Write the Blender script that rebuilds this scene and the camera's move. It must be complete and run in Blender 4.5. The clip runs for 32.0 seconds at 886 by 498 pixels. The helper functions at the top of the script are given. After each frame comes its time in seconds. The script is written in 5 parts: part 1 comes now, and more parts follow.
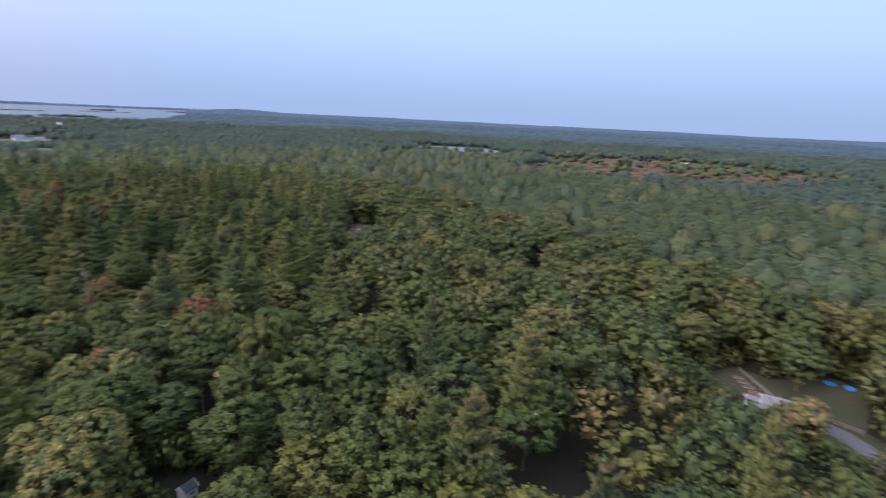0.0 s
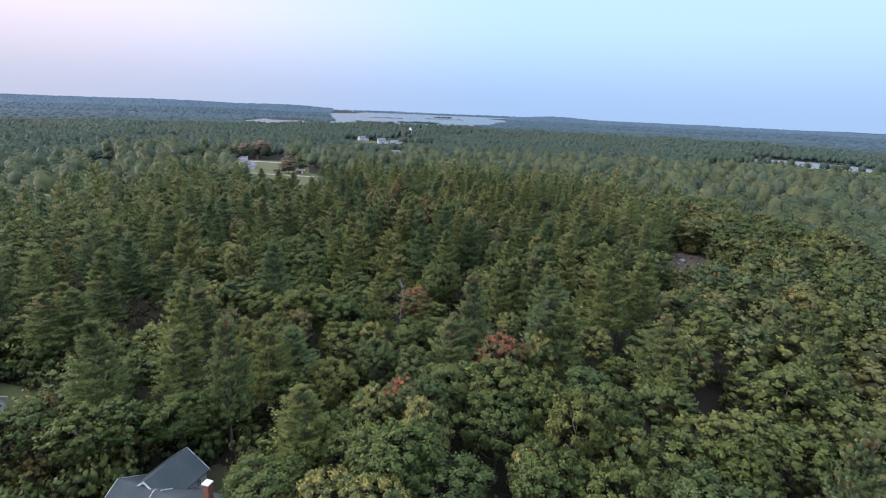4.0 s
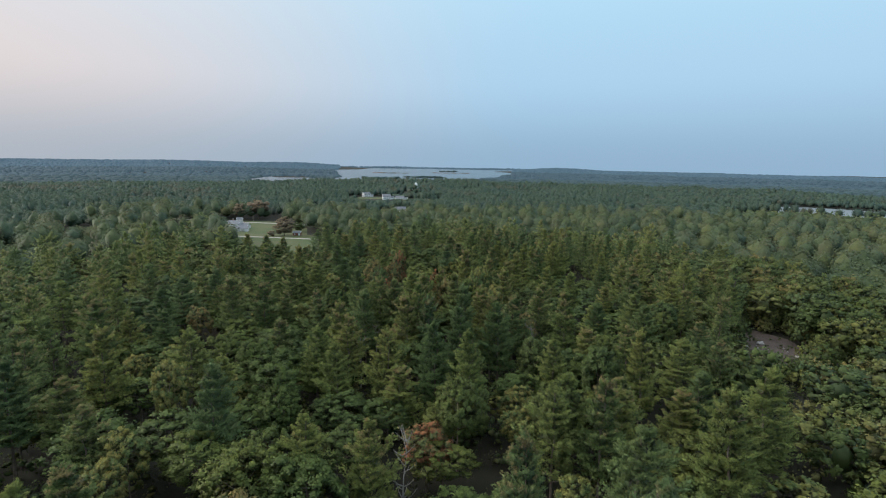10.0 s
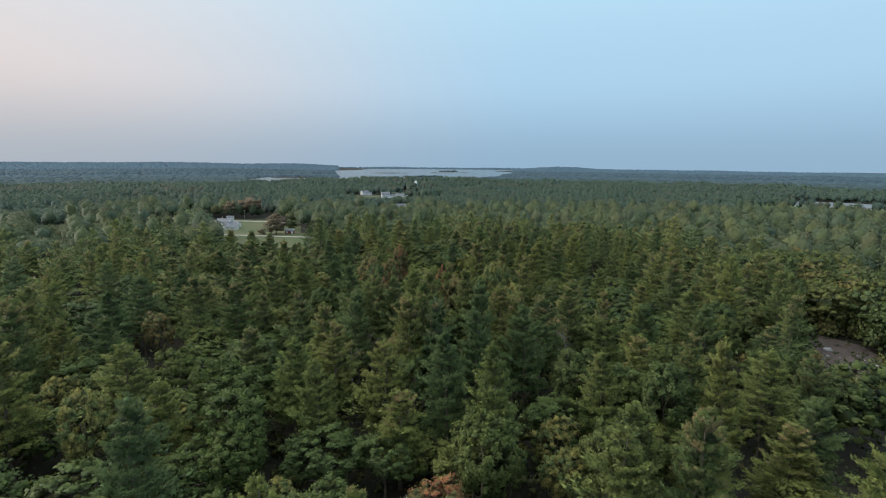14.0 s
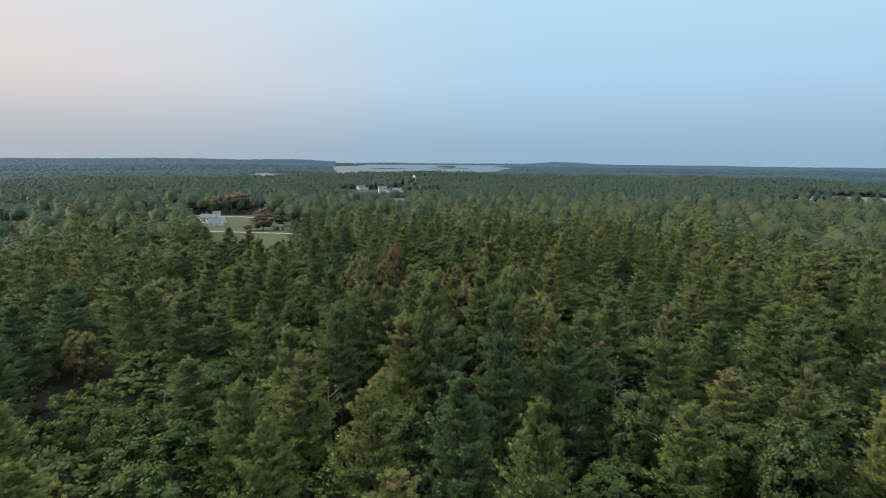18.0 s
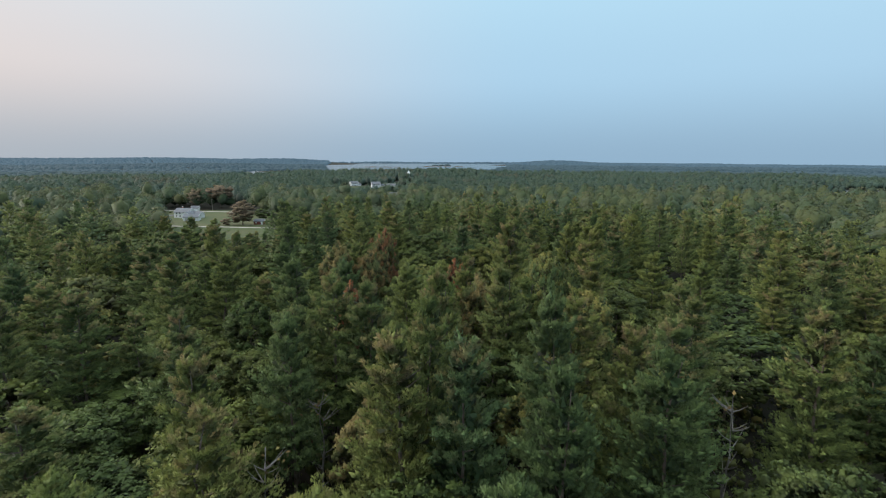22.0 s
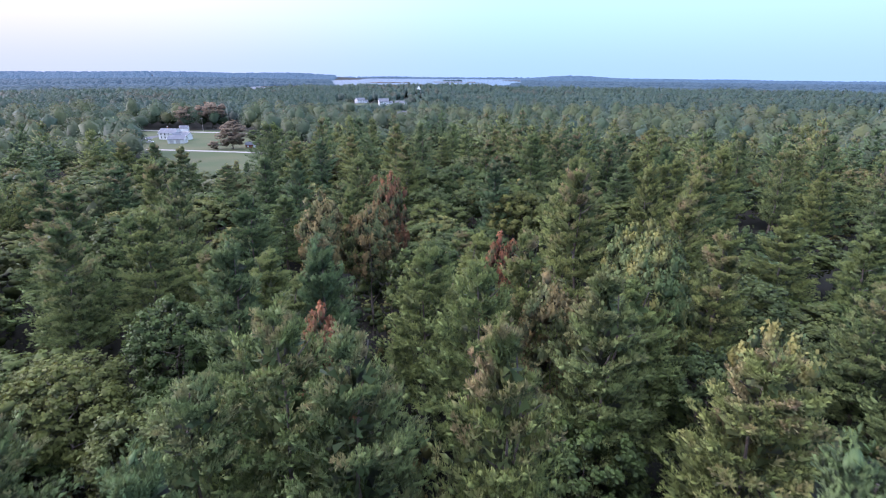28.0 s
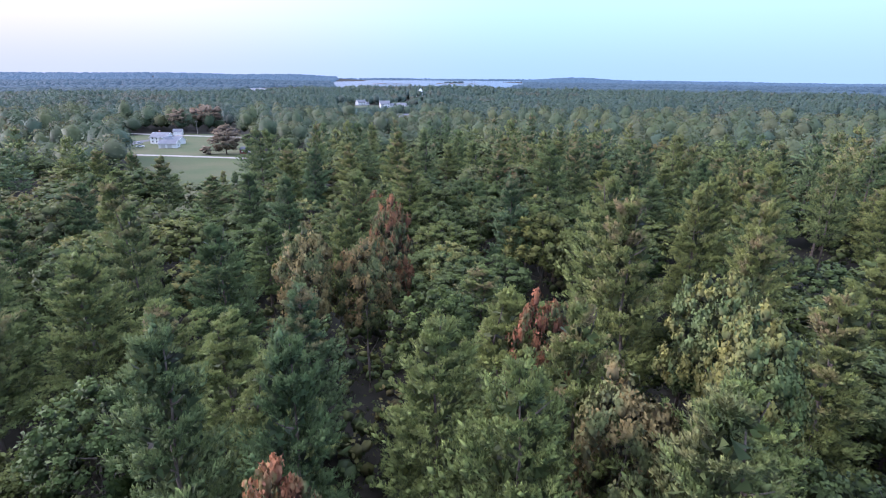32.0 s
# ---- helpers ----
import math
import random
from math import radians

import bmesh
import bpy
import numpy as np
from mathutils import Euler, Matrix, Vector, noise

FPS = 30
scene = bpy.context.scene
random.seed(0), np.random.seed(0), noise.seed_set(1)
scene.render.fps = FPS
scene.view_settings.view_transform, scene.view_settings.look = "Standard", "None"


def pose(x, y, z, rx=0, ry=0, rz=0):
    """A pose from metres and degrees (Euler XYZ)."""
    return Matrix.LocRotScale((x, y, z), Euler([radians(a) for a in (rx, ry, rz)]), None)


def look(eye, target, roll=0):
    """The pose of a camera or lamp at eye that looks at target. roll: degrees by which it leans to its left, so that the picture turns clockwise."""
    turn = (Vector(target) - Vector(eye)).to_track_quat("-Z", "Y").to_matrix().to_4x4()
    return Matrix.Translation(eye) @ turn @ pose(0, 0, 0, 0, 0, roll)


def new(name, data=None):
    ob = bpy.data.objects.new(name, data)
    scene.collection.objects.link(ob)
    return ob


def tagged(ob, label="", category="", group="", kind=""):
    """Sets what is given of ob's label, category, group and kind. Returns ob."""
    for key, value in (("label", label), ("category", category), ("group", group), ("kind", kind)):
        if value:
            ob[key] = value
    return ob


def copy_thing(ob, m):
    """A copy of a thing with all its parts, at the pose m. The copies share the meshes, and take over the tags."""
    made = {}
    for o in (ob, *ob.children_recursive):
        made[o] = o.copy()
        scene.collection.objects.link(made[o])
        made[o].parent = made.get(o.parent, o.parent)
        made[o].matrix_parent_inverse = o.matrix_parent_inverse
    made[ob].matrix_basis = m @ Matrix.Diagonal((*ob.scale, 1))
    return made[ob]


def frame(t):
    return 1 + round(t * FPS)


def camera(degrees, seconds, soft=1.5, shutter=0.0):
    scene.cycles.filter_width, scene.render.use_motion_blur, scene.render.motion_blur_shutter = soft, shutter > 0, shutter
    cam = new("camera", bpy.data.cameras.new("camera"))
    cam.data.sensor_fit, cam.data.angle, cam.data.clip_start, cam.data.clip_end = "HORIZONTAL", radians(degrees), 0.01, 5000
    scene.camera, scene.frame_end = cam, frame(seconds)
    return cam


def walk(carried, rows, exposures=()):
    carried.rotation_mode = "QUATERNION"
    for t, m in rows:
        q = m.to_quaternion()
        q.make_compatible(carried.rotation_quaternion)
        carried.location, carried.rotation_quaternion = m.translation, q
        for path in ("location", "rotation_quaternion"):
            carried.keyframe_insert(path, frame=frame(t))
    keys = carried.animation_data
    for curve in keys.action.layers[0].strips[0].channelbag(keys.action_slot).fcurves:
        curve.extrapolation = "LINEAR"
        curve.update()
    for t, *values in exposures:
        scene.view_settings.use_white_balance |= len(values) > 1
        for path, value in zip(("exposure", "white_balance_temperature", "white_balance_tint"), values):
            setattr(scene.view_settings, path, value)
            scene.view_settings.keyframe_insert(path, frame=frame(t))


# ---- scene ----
cam = camera(80.5, 32.0, 1.1, 0.5)
PATH = [
    (0, (2.14, -44.305, 63.47), (3.209, -42.699, 62.985), 2.5),
    (0.5, (3.506, -40.306, 63.334), (4.263, -38.531, 62.823), 2.5),
    (1, (3.994, -36.349, 63.338), (4.416, -34.467, 62.809), 2.7),
    (1.5, (4.449, -31.855, 62.882), (4.64, -29.936, 62.353), 2.8),
    (2, (4.115, -27.766, 62.873), (4.191, -25.84, 62.343), 2.8),
    (2.5, (3.836, -24.184, 63.08), (3.899, -22.255, 62.554), 2.6),
    (4.5, (3.404, -7.666, 63.277), (3.449, -5.731, 62.771), 2.3),
    (5, (3.411, -3.004, 63.519), (3.452, -1.062, 63.041), 2.2),
    (5.5, (3.314, 1.576, 63.311), (3.349, 3.546, 62.968), 2),
    (6, (3.085, 5.633, 63.537), (3.12, 7.604, 63.203), 1.8),
    (7, (2.569, 13.671, 63.596), (2.605, 15.644, 63.271), 1.4),
    (8, (2.243, 20.878, 63.952), (2.275, 22.851, 63.628), 1.3),
    (9, (1.716, 28.437, 63.853), (1.741, 30.411, 63.533), 1.2),
    (10, (1.536, 35.998, 63.47), (1.553, 37.972, 63.154), 1),
    (11, (1.088, 43.176, 62.141), (1.101, 45.151, 61.825), 0.9),
    (12, (0.993, 50.811, 60.143), (1.008, 52.786, 59.826), 0.7),
    (13, (0.349, 58.154, 58.234), (0.363, 60.129, 57.917), 0.7),
    (14, (-0.659, 65.319, 56.1), (-0.642, 67.295, 55.787), 0.5),
    (14.5, (-0.836, 68.8, 55.3), (-0.819, 70.776, 54.987), 0.4),
    (16.5, (-1.515, 83.89, 54.2), (-1.493, 85.863, 53.878), 0.3),
    (17, (-1.9, 88.2, 53.4), (-1.877, 90.173, 53.076), 0.3),
    (18, (-2.402, 96.811, 51.827), (-2.378, 98.784, 51.5), 0.4),
    (19, (-2.706, 105.514, 49.292), (-2.684, 107.488, 48.969), 0.4),
    (20, (-2.887, 114.569, 46.914), (-2.86, 116.542, 46.589), 0.1),
    (21, (-3.015, 122.682, 44.662), (-2.982, 124.655, 44.336), 0.1),
    (22, (-3.775, 130.516, 43.266), (-3.732, 132.489, 42.938), 0.2),
    (23, (-4.571, 137.84, 42.698), (-4.517, 139.814, 42.376), 0.6),
    (23.5, (-4.837, 141.337, 42.62), (-4.778, 143.302, 42.254), 0.7),
    (24, (-4.993, 144.871, 42.628), (-4.933, 146.825, 42.207), 0.5),
    (25, (-5.581, 151.872, 42.356), (-5.505, 153.825, 41.934), 0.8),
    (25.5, (-5.709, 156.059, 42.028), (-5.631, 158.013, 41.608), 0.5),
    (27.5, (-6.258, 165.776, 42.459), (-6.252, 167.672, 41.83), 0.4),
    (28, (-6.447, 168.642, 42.422), (-6.44, 170.54, 41.799), 0.4),
    (29, (-6.935, 174.178, 42.682), (-6.922, 176.076, 42.059), 0.5),
    (30, (-7.274, 177.197, 42.628), (-7.26, 179.095, 42.006), 0.4),
    (31, (-7.494, 180.601, 42.828), (-7.482, 182.499, 42.205), 0.3),
    (32, (-7.881, 184.932, 42.805), (-7.878, 186.832, 42.187), 0.5),
]


EXPOSURE = [(0, 0.24, 6000, 33), (2, 0.42, 5850, 23), (4.5, 0.44, 5950, 23), (5.6, 0.0, 6050, 11), (9, 0.0, 6230, 9), (23, 0.0, 6350, 8), (24, 0.12, 6300, 12), (25.5, 0.18, 6250, 12), (27.5, 0.80, 5350, 32), (32, 0.80, 5350, 32)]
walk(cam, [(t, look(e, g, r)) for t, e, g, r in PATH], EXPOSURE)

# ---- sky and light ----


def math_node(nt, op, a, b=None, clamp=False):
    n = nt.nodes.new("ShaderNodeMath")
    n.operation, n.use_clamp = op, clamp
    for i, v in enumerate((a, b)):
        if v is None:
            continue
        if isinstance(v, (int, float)):
            n.inputs[i].default_value = v
        else:
            nt.links.new(v, n.inputs[i])
    return n.outputs[0]


def mix_node(nt, fac, a, b, blend="MIX"):
    n = nt.nodes.new("ShaderNodeMix")
    n.data_type, n.blend_type = "RGBA", blend
    for sock, v in ((n.inputs[0], fac), (n.inputs[6], a), (n.inputs[7], b)):
        if isinstance(v, (int, float)):
            sock.default_value = v
        elif isinstance(v, tuple):
            sock.default_value = (*v, 1)
        else:
            nt.links.new(v, sock)
    return n.outputs[2]


def smooth(nt, value, lo, hi):
    n = nt.nodes.new("ShaderNodeMapRange")
    n.interpolation_type = "SMOOTHSTEP"
    n.inputs[1].default_value, n.inputs[2].default_value = lo, hi
    nt.links.new(value, n.inputs[0])
    return n.outputs[0]


SUN_AZ = radians(85)     # west, to the side of the heading, measured from +y towards -x
world = bpy.data.worlds.new("dusk_sky")
scene.world = world
world.use_nodes = True
wt = world.node_tree
for n in list(wt.nodes):
    wt.nodes.remove(n)
sky = wt.nodes.new("ShaderNodeTexSky")
sky.sky_type, sky.sun_disc = "NISHITA", False
sky.sun_elevation, sky.sun_rotation = radians(4), -SUN_AZ
sky.dust_density, sky.ozone_density = 2.0, 2.0
coord = wt.nodes.new("ShaderNodeTexCoord")
sep = wt.nodes.new("ShaderNodeSeparateXYZ")
wt.links.new(coord.outputs["Generated"], sep.inputs[0])
west = math_node(wt, "ADD", math_node(wt, "MULTIPLY", sep.outputs[0], -math.sin(SUN_AZ)), math_node(wt, "MULTIPLY", sep.outputs[1], math.cos(SUN_AZ)))
glow = smooth(wt, west, -0.12, 0.85)
low = mix_node(wt, glow, (0.33, 0.49, 0.65), (0.48, 0.51, 0.56))
mid = mix_node(wt, glow, (0.46, 0.685, 0.88), (0.86, 0.74, 0.70))
high = mix_node(wt, glow, (0.57, 0.85, 1.02), (0.86, 0.90, 0.94))
ramp = mix_node(wt, smooth(wt, sep.outputs[2], 0.0, 0.16), low, mid)
ramp = mix_node(wt, smooth(wt, sep.outputs[2], 0.10, 0.42), ramp, high)
ramp = mix_node(wt, smooth(wt, sep.outputs[2], 0.40, 0.95), ramp, (1.4, 1.5, 1.58))
nish = wt.nodes.new("ShaderNodeVectorMath")
nish.operation = "SCALE"
nish.inputs["Scale"].default_value = 0.06
wt.links.new(sky.outputs[0], nish.inputs[0])
total = mix_node(wt, 0.92, nish.outputs[0], ramp)
back = wt.nodes.new("ShaderNodeBackground")
wt.links.new(total, back.inputs[0])
back.inputs[1].default_value = 1.0
wout = wt.nodes.new("ShaderNodeOutputWorld")
wt.links.new(back.outputs[0], wout.inputs[0])

sun_data = bpy.data.lights.new("sun", "SUN")
sun_data.energy, sun_data.angle, sun_data.color = 2.8, radians(30), (1.0, 0.91, 0.82)
sun = new("sun", sun_data)
sun.matrix_world = look((0, 0, 300), (0 + math.sin(SUN_AZ) * 100, -math.cos(SUN_AZ) * 100, 245))

# ---- materials ----


def material(name, roughness=0.8, specular=0.3):
    m = bpy.data.materials.new(name)
    m.use_nodes = True
    nt = m.node_tree
    b = nt.nodes["Principled BSDF"]
    b.inputs["Roughness"].default_value = roughness
    b.inputs["Specular IOR Level"].default_value = specular
    return m, nt, b


def noise_fac(nt, scale, detail=4.0, coords="Object", lo=0.3, hi=0.7):
    tc = nt.nodes.new("ShaderNodeTexCoord")
    n = nt.nodes.new("ShaderNodeTexNoise")
    n.inputs["Scale"].default_value, n.inputs["Detail"].default_value = scale, detail
    nt.links.new(tc.outputs[coords], n.inputs["Vector"])
    return smooth(nt, n.outputs[0], lo, hi)


def bump(nt, b, fac, strength=0.3, distance=0.02):
    n = nt.nodes.new("ShaderNodeBump")
    n.inputs["Strength"].default_value, n.inputs["Distance"].default_value = strength, distance
    nt.links.new(fac, n.inputs["Height"])
    nt.links.new(n.outputs[0], b.inputs["Normal"])


def surface(name, c1, c2, scale=1.0, roughness=0.8, specular=0.3, fine=None, c3=None, bumpy=0.3):
    """Two tones at one scale and a third in finer grain, with relief."""
    m, nt, b = material(name, roughness, specular)
    col = mix_node(nt, noise_fac(nt, scale), c1, c2)
    f2 = noise_fac(nt, fine or scale * 9, 6.0)
    col = mix_node(nt, math_node(nt, "MULTIPLY", f2, 0.45), col, c3 or tuple(v * 0.6 for v in c1))
    nt.links.new(col, b.inputs["Base Color"])
    bump(nt, b, f2, bumpy)
    return m


def foliage(name, shades, tips=None, joined=False, patch=None):
    """Leaves: a shade for each tree, finer variation from clump to clump, and light painted towards the crown's tops.
    """
    m, nt, b = material(name, 0.62, 0.25)
    if joined:
        at = nt.nodes.new("ShaderNodeAttribute")
        at.attribute_name = "tint"
        pick = at.outputs["Fac"]
    else:
        pick = nt.nodes.new("ShaderNodeObjectInfo").outputs["Random"]
    cr = nt.nodes.new("ShaderNodeValToRGB")
    el = cr.color_ramp.elements
    for i, c in enumerate(shades):
        e = el[i] if i < 2 else el.new(i / (len(shades) - 1))
        e.position, e.color = i / (len(shades) - 1), (*c, 1)
    nt.links.new(pick, cr.inputs[0])
    col = cr.outputs[0]
    geo = nt.nodes.new("ShaderNodeNewGeometry")
    isl = geo.outputs["Random Per Island"]
    if patch:
        col = mix_node(nt, noise_fac(nt, 0.42, 2.0, lo=0.42, hi=0.6), col, patch)
    col = mix_node(nt, isl, mix_node(nt, 1.0, col, (0.88, 0.89, 0.9), "MULTIPLY"), mix_node(nt, 1.0, col, (1.16, 1.13, 1.08), "MULTIPLY"))
    if tips:
        tip = nt.nodes.new("ShaderNodeAttribute")
        tip.attribute_name = "tip"
        some = smooth(nt, math_node(nt, "FRACT", math_node(nt, "MULTIPLY", pick, 7.31)), 0.15, 0.8)
        f = math_node(nt, "MULTIPLY", tip.outputs["Fac"], noise_fac(nt, 0.55, 3.0, lo=0.42, hi=0.62))
        col = mix_node(nt, math_node(nt, "MULTIPLY", f, some), col, tips)
    # new growth and painted light: tops and ends lighter, inner and under parts darker
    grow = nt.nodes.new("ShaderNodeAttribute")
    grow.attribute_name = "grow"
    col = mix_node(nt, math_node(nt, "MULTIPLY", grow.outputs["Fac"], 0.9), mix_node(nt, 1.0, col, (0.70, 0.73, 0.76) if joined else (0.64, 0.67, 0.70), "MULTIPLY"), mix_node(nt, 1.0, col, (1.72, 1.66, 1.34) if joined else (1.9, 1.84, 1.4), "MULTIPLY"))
    big = noise_fac(nt, 0.35, 2.0)
    col = mix_node(nt, math_node(nt, "MULTIPLY", big, 0.35), col, mix_node(nt, 1.0, col, (0.55, 0.65, 0.6), "MULTIPLY"))
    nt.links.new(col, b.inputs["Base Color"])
    # soft clumps: each leaf shades as part of the bough or billow that it sits in
    way = nt.nodes.new("ShaderNodeAttribute")
    way.attribute_name = "way"
    turned = nt.nodes.new("ShaderNodeVectorTransform")
    turned.vector_type, turned.convert_from, turned.convert_to = "NORMAL", "OBJECT", "WORLD"
    nt.links.new(way.outputs["Vector"], turned.inputs[0])
    mean = nt.nodes.new("ShaderNodeMix")
    mean.data_type = "VECTOR"
    mean.inputs["Factor"].default_value = 0.82
    nt.links.new(geo.outputs["Normal"], mean.inputs[4])
    nt.links.new(turned.outputs[0], mean.inputs[5])
    even = nt.nodes.new("ShaderNodeVectorMath")
    even.operation = "NORMALIZE"
    nt.links.new(mean.outputs[1], even.inputs[0])
    nt.links.new(even.outputs[0], b.inputs["Normal"])
    thin = nt.nodes.new("ShaderNodeBsdfTranslucent")
    nt.links.new(col, thin.inputs[0])
    both = nt.nodes.new("ShaderNodeMixShader")
    both.inputs[0].default_value = 0.15
    nt.links.new(b.outputs[0], both.inputs[1])
    nt.links.new(thin.outputs[0], both.inputs[2])
    nt.links.new(both.outputs[0], nt.nodes["Material Output"].inputs[0])
    return m


PINE_SHADES = [(0.109, 0.166, 0.064), (0.175, 0.225, 0.071), (0.236, 0.261, 0.076), (0.120, 0.187, 0.083), (0.196, 0.234, 0.076)]
LEAF_SHADES = [(0.054, 0.080, 0.025), (0.069, 0.095, 0.027), (0.089, 0.107, 0.029), (0.055, 0.084, 0.032), (0.109, 0.117, 0.031)]
PINE_TIPS = (0.33, 0.24, 0.13)
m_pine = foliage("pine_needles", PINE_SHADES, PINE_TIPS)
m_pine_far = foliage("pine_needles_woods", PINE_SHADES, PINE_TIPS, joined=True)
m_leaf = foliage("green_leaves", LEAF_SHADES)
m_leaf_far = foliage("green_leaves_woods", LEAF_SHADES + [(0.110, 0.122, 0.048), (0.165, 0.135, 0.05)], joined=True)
# outer crowns bluer than near ones, a first step of painted haze
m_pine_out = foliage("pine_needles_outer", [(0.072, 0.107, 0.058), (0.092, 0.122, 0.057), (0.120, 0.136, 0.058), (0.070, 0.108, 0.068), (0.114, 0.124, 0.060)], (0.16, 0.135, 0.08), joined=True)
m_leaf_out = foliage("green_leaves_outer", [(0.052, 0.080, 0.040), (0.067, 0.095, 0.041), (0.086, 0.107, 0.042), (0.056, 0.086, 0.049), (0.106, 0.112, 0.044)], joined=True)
m_yellow = foliage("yellowing_leaves", [(0.18, 0.18, 0.06), (0.21, 0.185, 0.065), (0.15, 0.165, 0.055)], patch=(0.09, 0.125, 0.05))
m_orange = foliage("orange_leaves", [(0.26, 0.17, 0.08), (0.22, 0.16, 0.075), (0.20, 0.16, 0.075)], patch=(0.11, 0.125, 0.055))
m_red = foliage("red_leaves", [(0.26, 0.10, 0.06), (0.23, 0.11, 0.062)], patch=(0.10, 0.115, 0.052))
m_brown = foliage("brown_leaves", [(0.19, 0.135, 0.105), (0.17, 0.13, 0.10)])
m_willow = foliage("willow_leaves", [(0.16, 0.20, 0.09), (0.18, 0.21, 0.11)])
m_marsh_bush = foliage("rusty_brush", [(0.160, 0.088, 0.064), (0.135, 0.082, 0.056), (0.085, 0.085, 0.05), (0.17, 0.092, 0.068)], joined=True)
# leaf colours turn bluer with distance: haze painted into the base colour
m_distant_haze = foliage("distant_leaves", [(0.048, 0.084, 0.066), (0.060, 0.096, 0.067), (0.072, 0.102, 0.065), (0.050, 0.088, 0.074), (0.092, 0.096, 0.066)], joined=True)
m_faraway_haze = foliage("faraway_leaves", [(0.046, 0.084, 0.100), (0.054, 0.094, 0.108), (0.062, 0.100, 0.108)], joined=True)
m_hill_haze = foliage("hill_leaves", [(0.046, 0.080, 0.104), (0.050, 0.086, 0.110), (0.056, 0.090, 0.110)], joined=True)
m_skyline_haze = foliage("skyline_leaves", [(0.046, 0.078, 0.108), (0.050, 0.084, 0.114), (0.056, 0.088, 0.114)], joined=True)
for m, air in ((m_hill_haze, 0.12), (m_skyline_haze, 0.36)):  # blue emission added to the far backdrop as painted haze
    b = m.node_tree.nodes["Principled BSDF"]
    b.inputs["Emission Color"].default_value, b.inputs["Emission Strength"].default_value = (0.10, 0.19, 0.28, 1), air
m_bark = surface("bark", (0.12, 0.09, 0.07), (0.20, 0.17, 0.14), 1.5, 0.9, fine=14)
m_dead = surface("dead_wood", (0.30, 0.28, 0.26), (0.20, 0.18, 0.16), 1.2, 0.9)
# floor coloured near black to stand for the shade under the trees
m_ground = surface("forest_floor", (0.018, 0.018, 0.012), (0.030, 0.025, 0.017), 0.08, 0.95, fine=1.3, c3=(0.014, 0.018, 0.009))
m_grass = surface("mown_grass", (0.068, 0.092, 0.034), (0.115, 0.108, 0.05), 0.035, 0.9, fine=1.6, c3=(0.05, 0.075, 0.026))
# grass and brown ground of the yards, tree shade put into the colour
m_yard = surface("worn_yard", (0.045, 0.060, 0.026), (0.075, 0.062, 0.04), 0.12, 0.95, fine=1.4, c3=(0.035, 0.045, 0.02))
m_hay = surface("dry_grass", (0.26, 0.20, 0.09), (0.20, 0.19, 0.08), 0.05, 0.9, fine=1.2, c3=(0.30, 0.23, 0.12))
m_gravel = surface("gravel_track", (0.42, 0.39, 0.35), (0.34, 0.31, 0.27), 0.3, 0.95, fine=4)
m_asphalt = surface("worn_asphalt", (0.11, 0.112, 0.12), (0.15, 0.148, 0.15), 0.2, 0.9, fine=8)
m_dirt = surface("bare_earth", (0.085, 0.062, 0.052), (0.052, 0.042, 0.034), 0.25, 0.95, fine=1.6, c3=(0.17, 0.135, 0.12))
m_marsh = surface("marsh_grass", (0.15, 0.10, 0.075), (0.12, 0.095, 0.062), 0.02, 0.95, fine=0.3, c3=(0.10, 0.09, 0.04))

m_water, nt, b = material("lake_water", 0.22, 0.5)
b.inputs["Base Color"].default_value = (0.02, 0.03, 0.035, 1)
b.inputs["IOR"].default_value = 1.33
bump(nt, b, noise_fac(nt, 0.6, 3.0), 0.5, 0.08)

m_pond, nt, b = material("rippled_water", 0.5, 0.5)
# base raised to pale grey in place of reflected sky
b.inputs["Base Color"].default_value = (0.16, 0.18, 0.19, 1)
b.inputs["IOR"].default_value = 1.33
bump(nt, b, noise_fac(nt, 0.5, 3.0), 1.0, 0.25)

# ---- helpers for parts ----


def mesh_from(name, v, f, mat=None, smooth_faces=False):
    me = bpy.data.meshes.new(name)
    v = np.asarray(v, np.float32)
    f = np.asarray(f, np.int32)
    k = f.shape[1]
    me.vertices.add(len(v))
    me.vertices.foreach_set("co", v.ravel())
    me.loops.add(f.size)
    me.loops.foreach_set("vertex_index", f.ravel())
    me.polygons.add(len(f))
    me.polygons.foreach_set("loop_start", np.arange(0, f.size, k, dtype=np.int32))
    if smooth_faces:
        me.polygons.foreach_set("use_smooth", np.ones(len(f), bool))
    me.update(calc_edges=True)
    if mat:
        me.materials.append(mat)
    return me


def float_attribute(me, name, values):
    me.attributes.new(name, "FLOAT", "POINT").data.foreach_set("value", np.asarray(values, np.float32))


def way_attribute(me, values):
    me.attributes.new("way", "FLOAT_VECTOR", "POINT").data.foreach_set("vector", np.ascontiguousarray(values, dtype=np.float32).ravel())


def part(name, bm, mat, parent, label="", at=None):
    me = bpy.data.meshes.new(name)
    bm.to_mesh(me)
    bm.free()
    me.materials.append(mat)
    ob = new(name, me)
    ob.parent = parent
    if at:
        ob.location = at
    if label:
        ob["label"] = label
    return ob


def box_bm(x0, y0, z0, x1, y1, z1, bevel=0.0, bm=None):
    bm = bm or bmesh.new()
    m = Matrix.LocRotScale(((x0 + x1) / 2, (y0 + y1) / 2, (z0 + z1) / 2), None, (x1 - x0, y1 - y0, z1 - z0))
    r = bmesh.ops.create_cube(bm, size=1, matrix=m)
    if bevel:
        edges = {e for v in r["verts"] for e in v.link_edges}
        bmesh.ops.bevel(bm, geom=list(edges), offset=bevel, segments=1, affect="EDGES")
    return bm


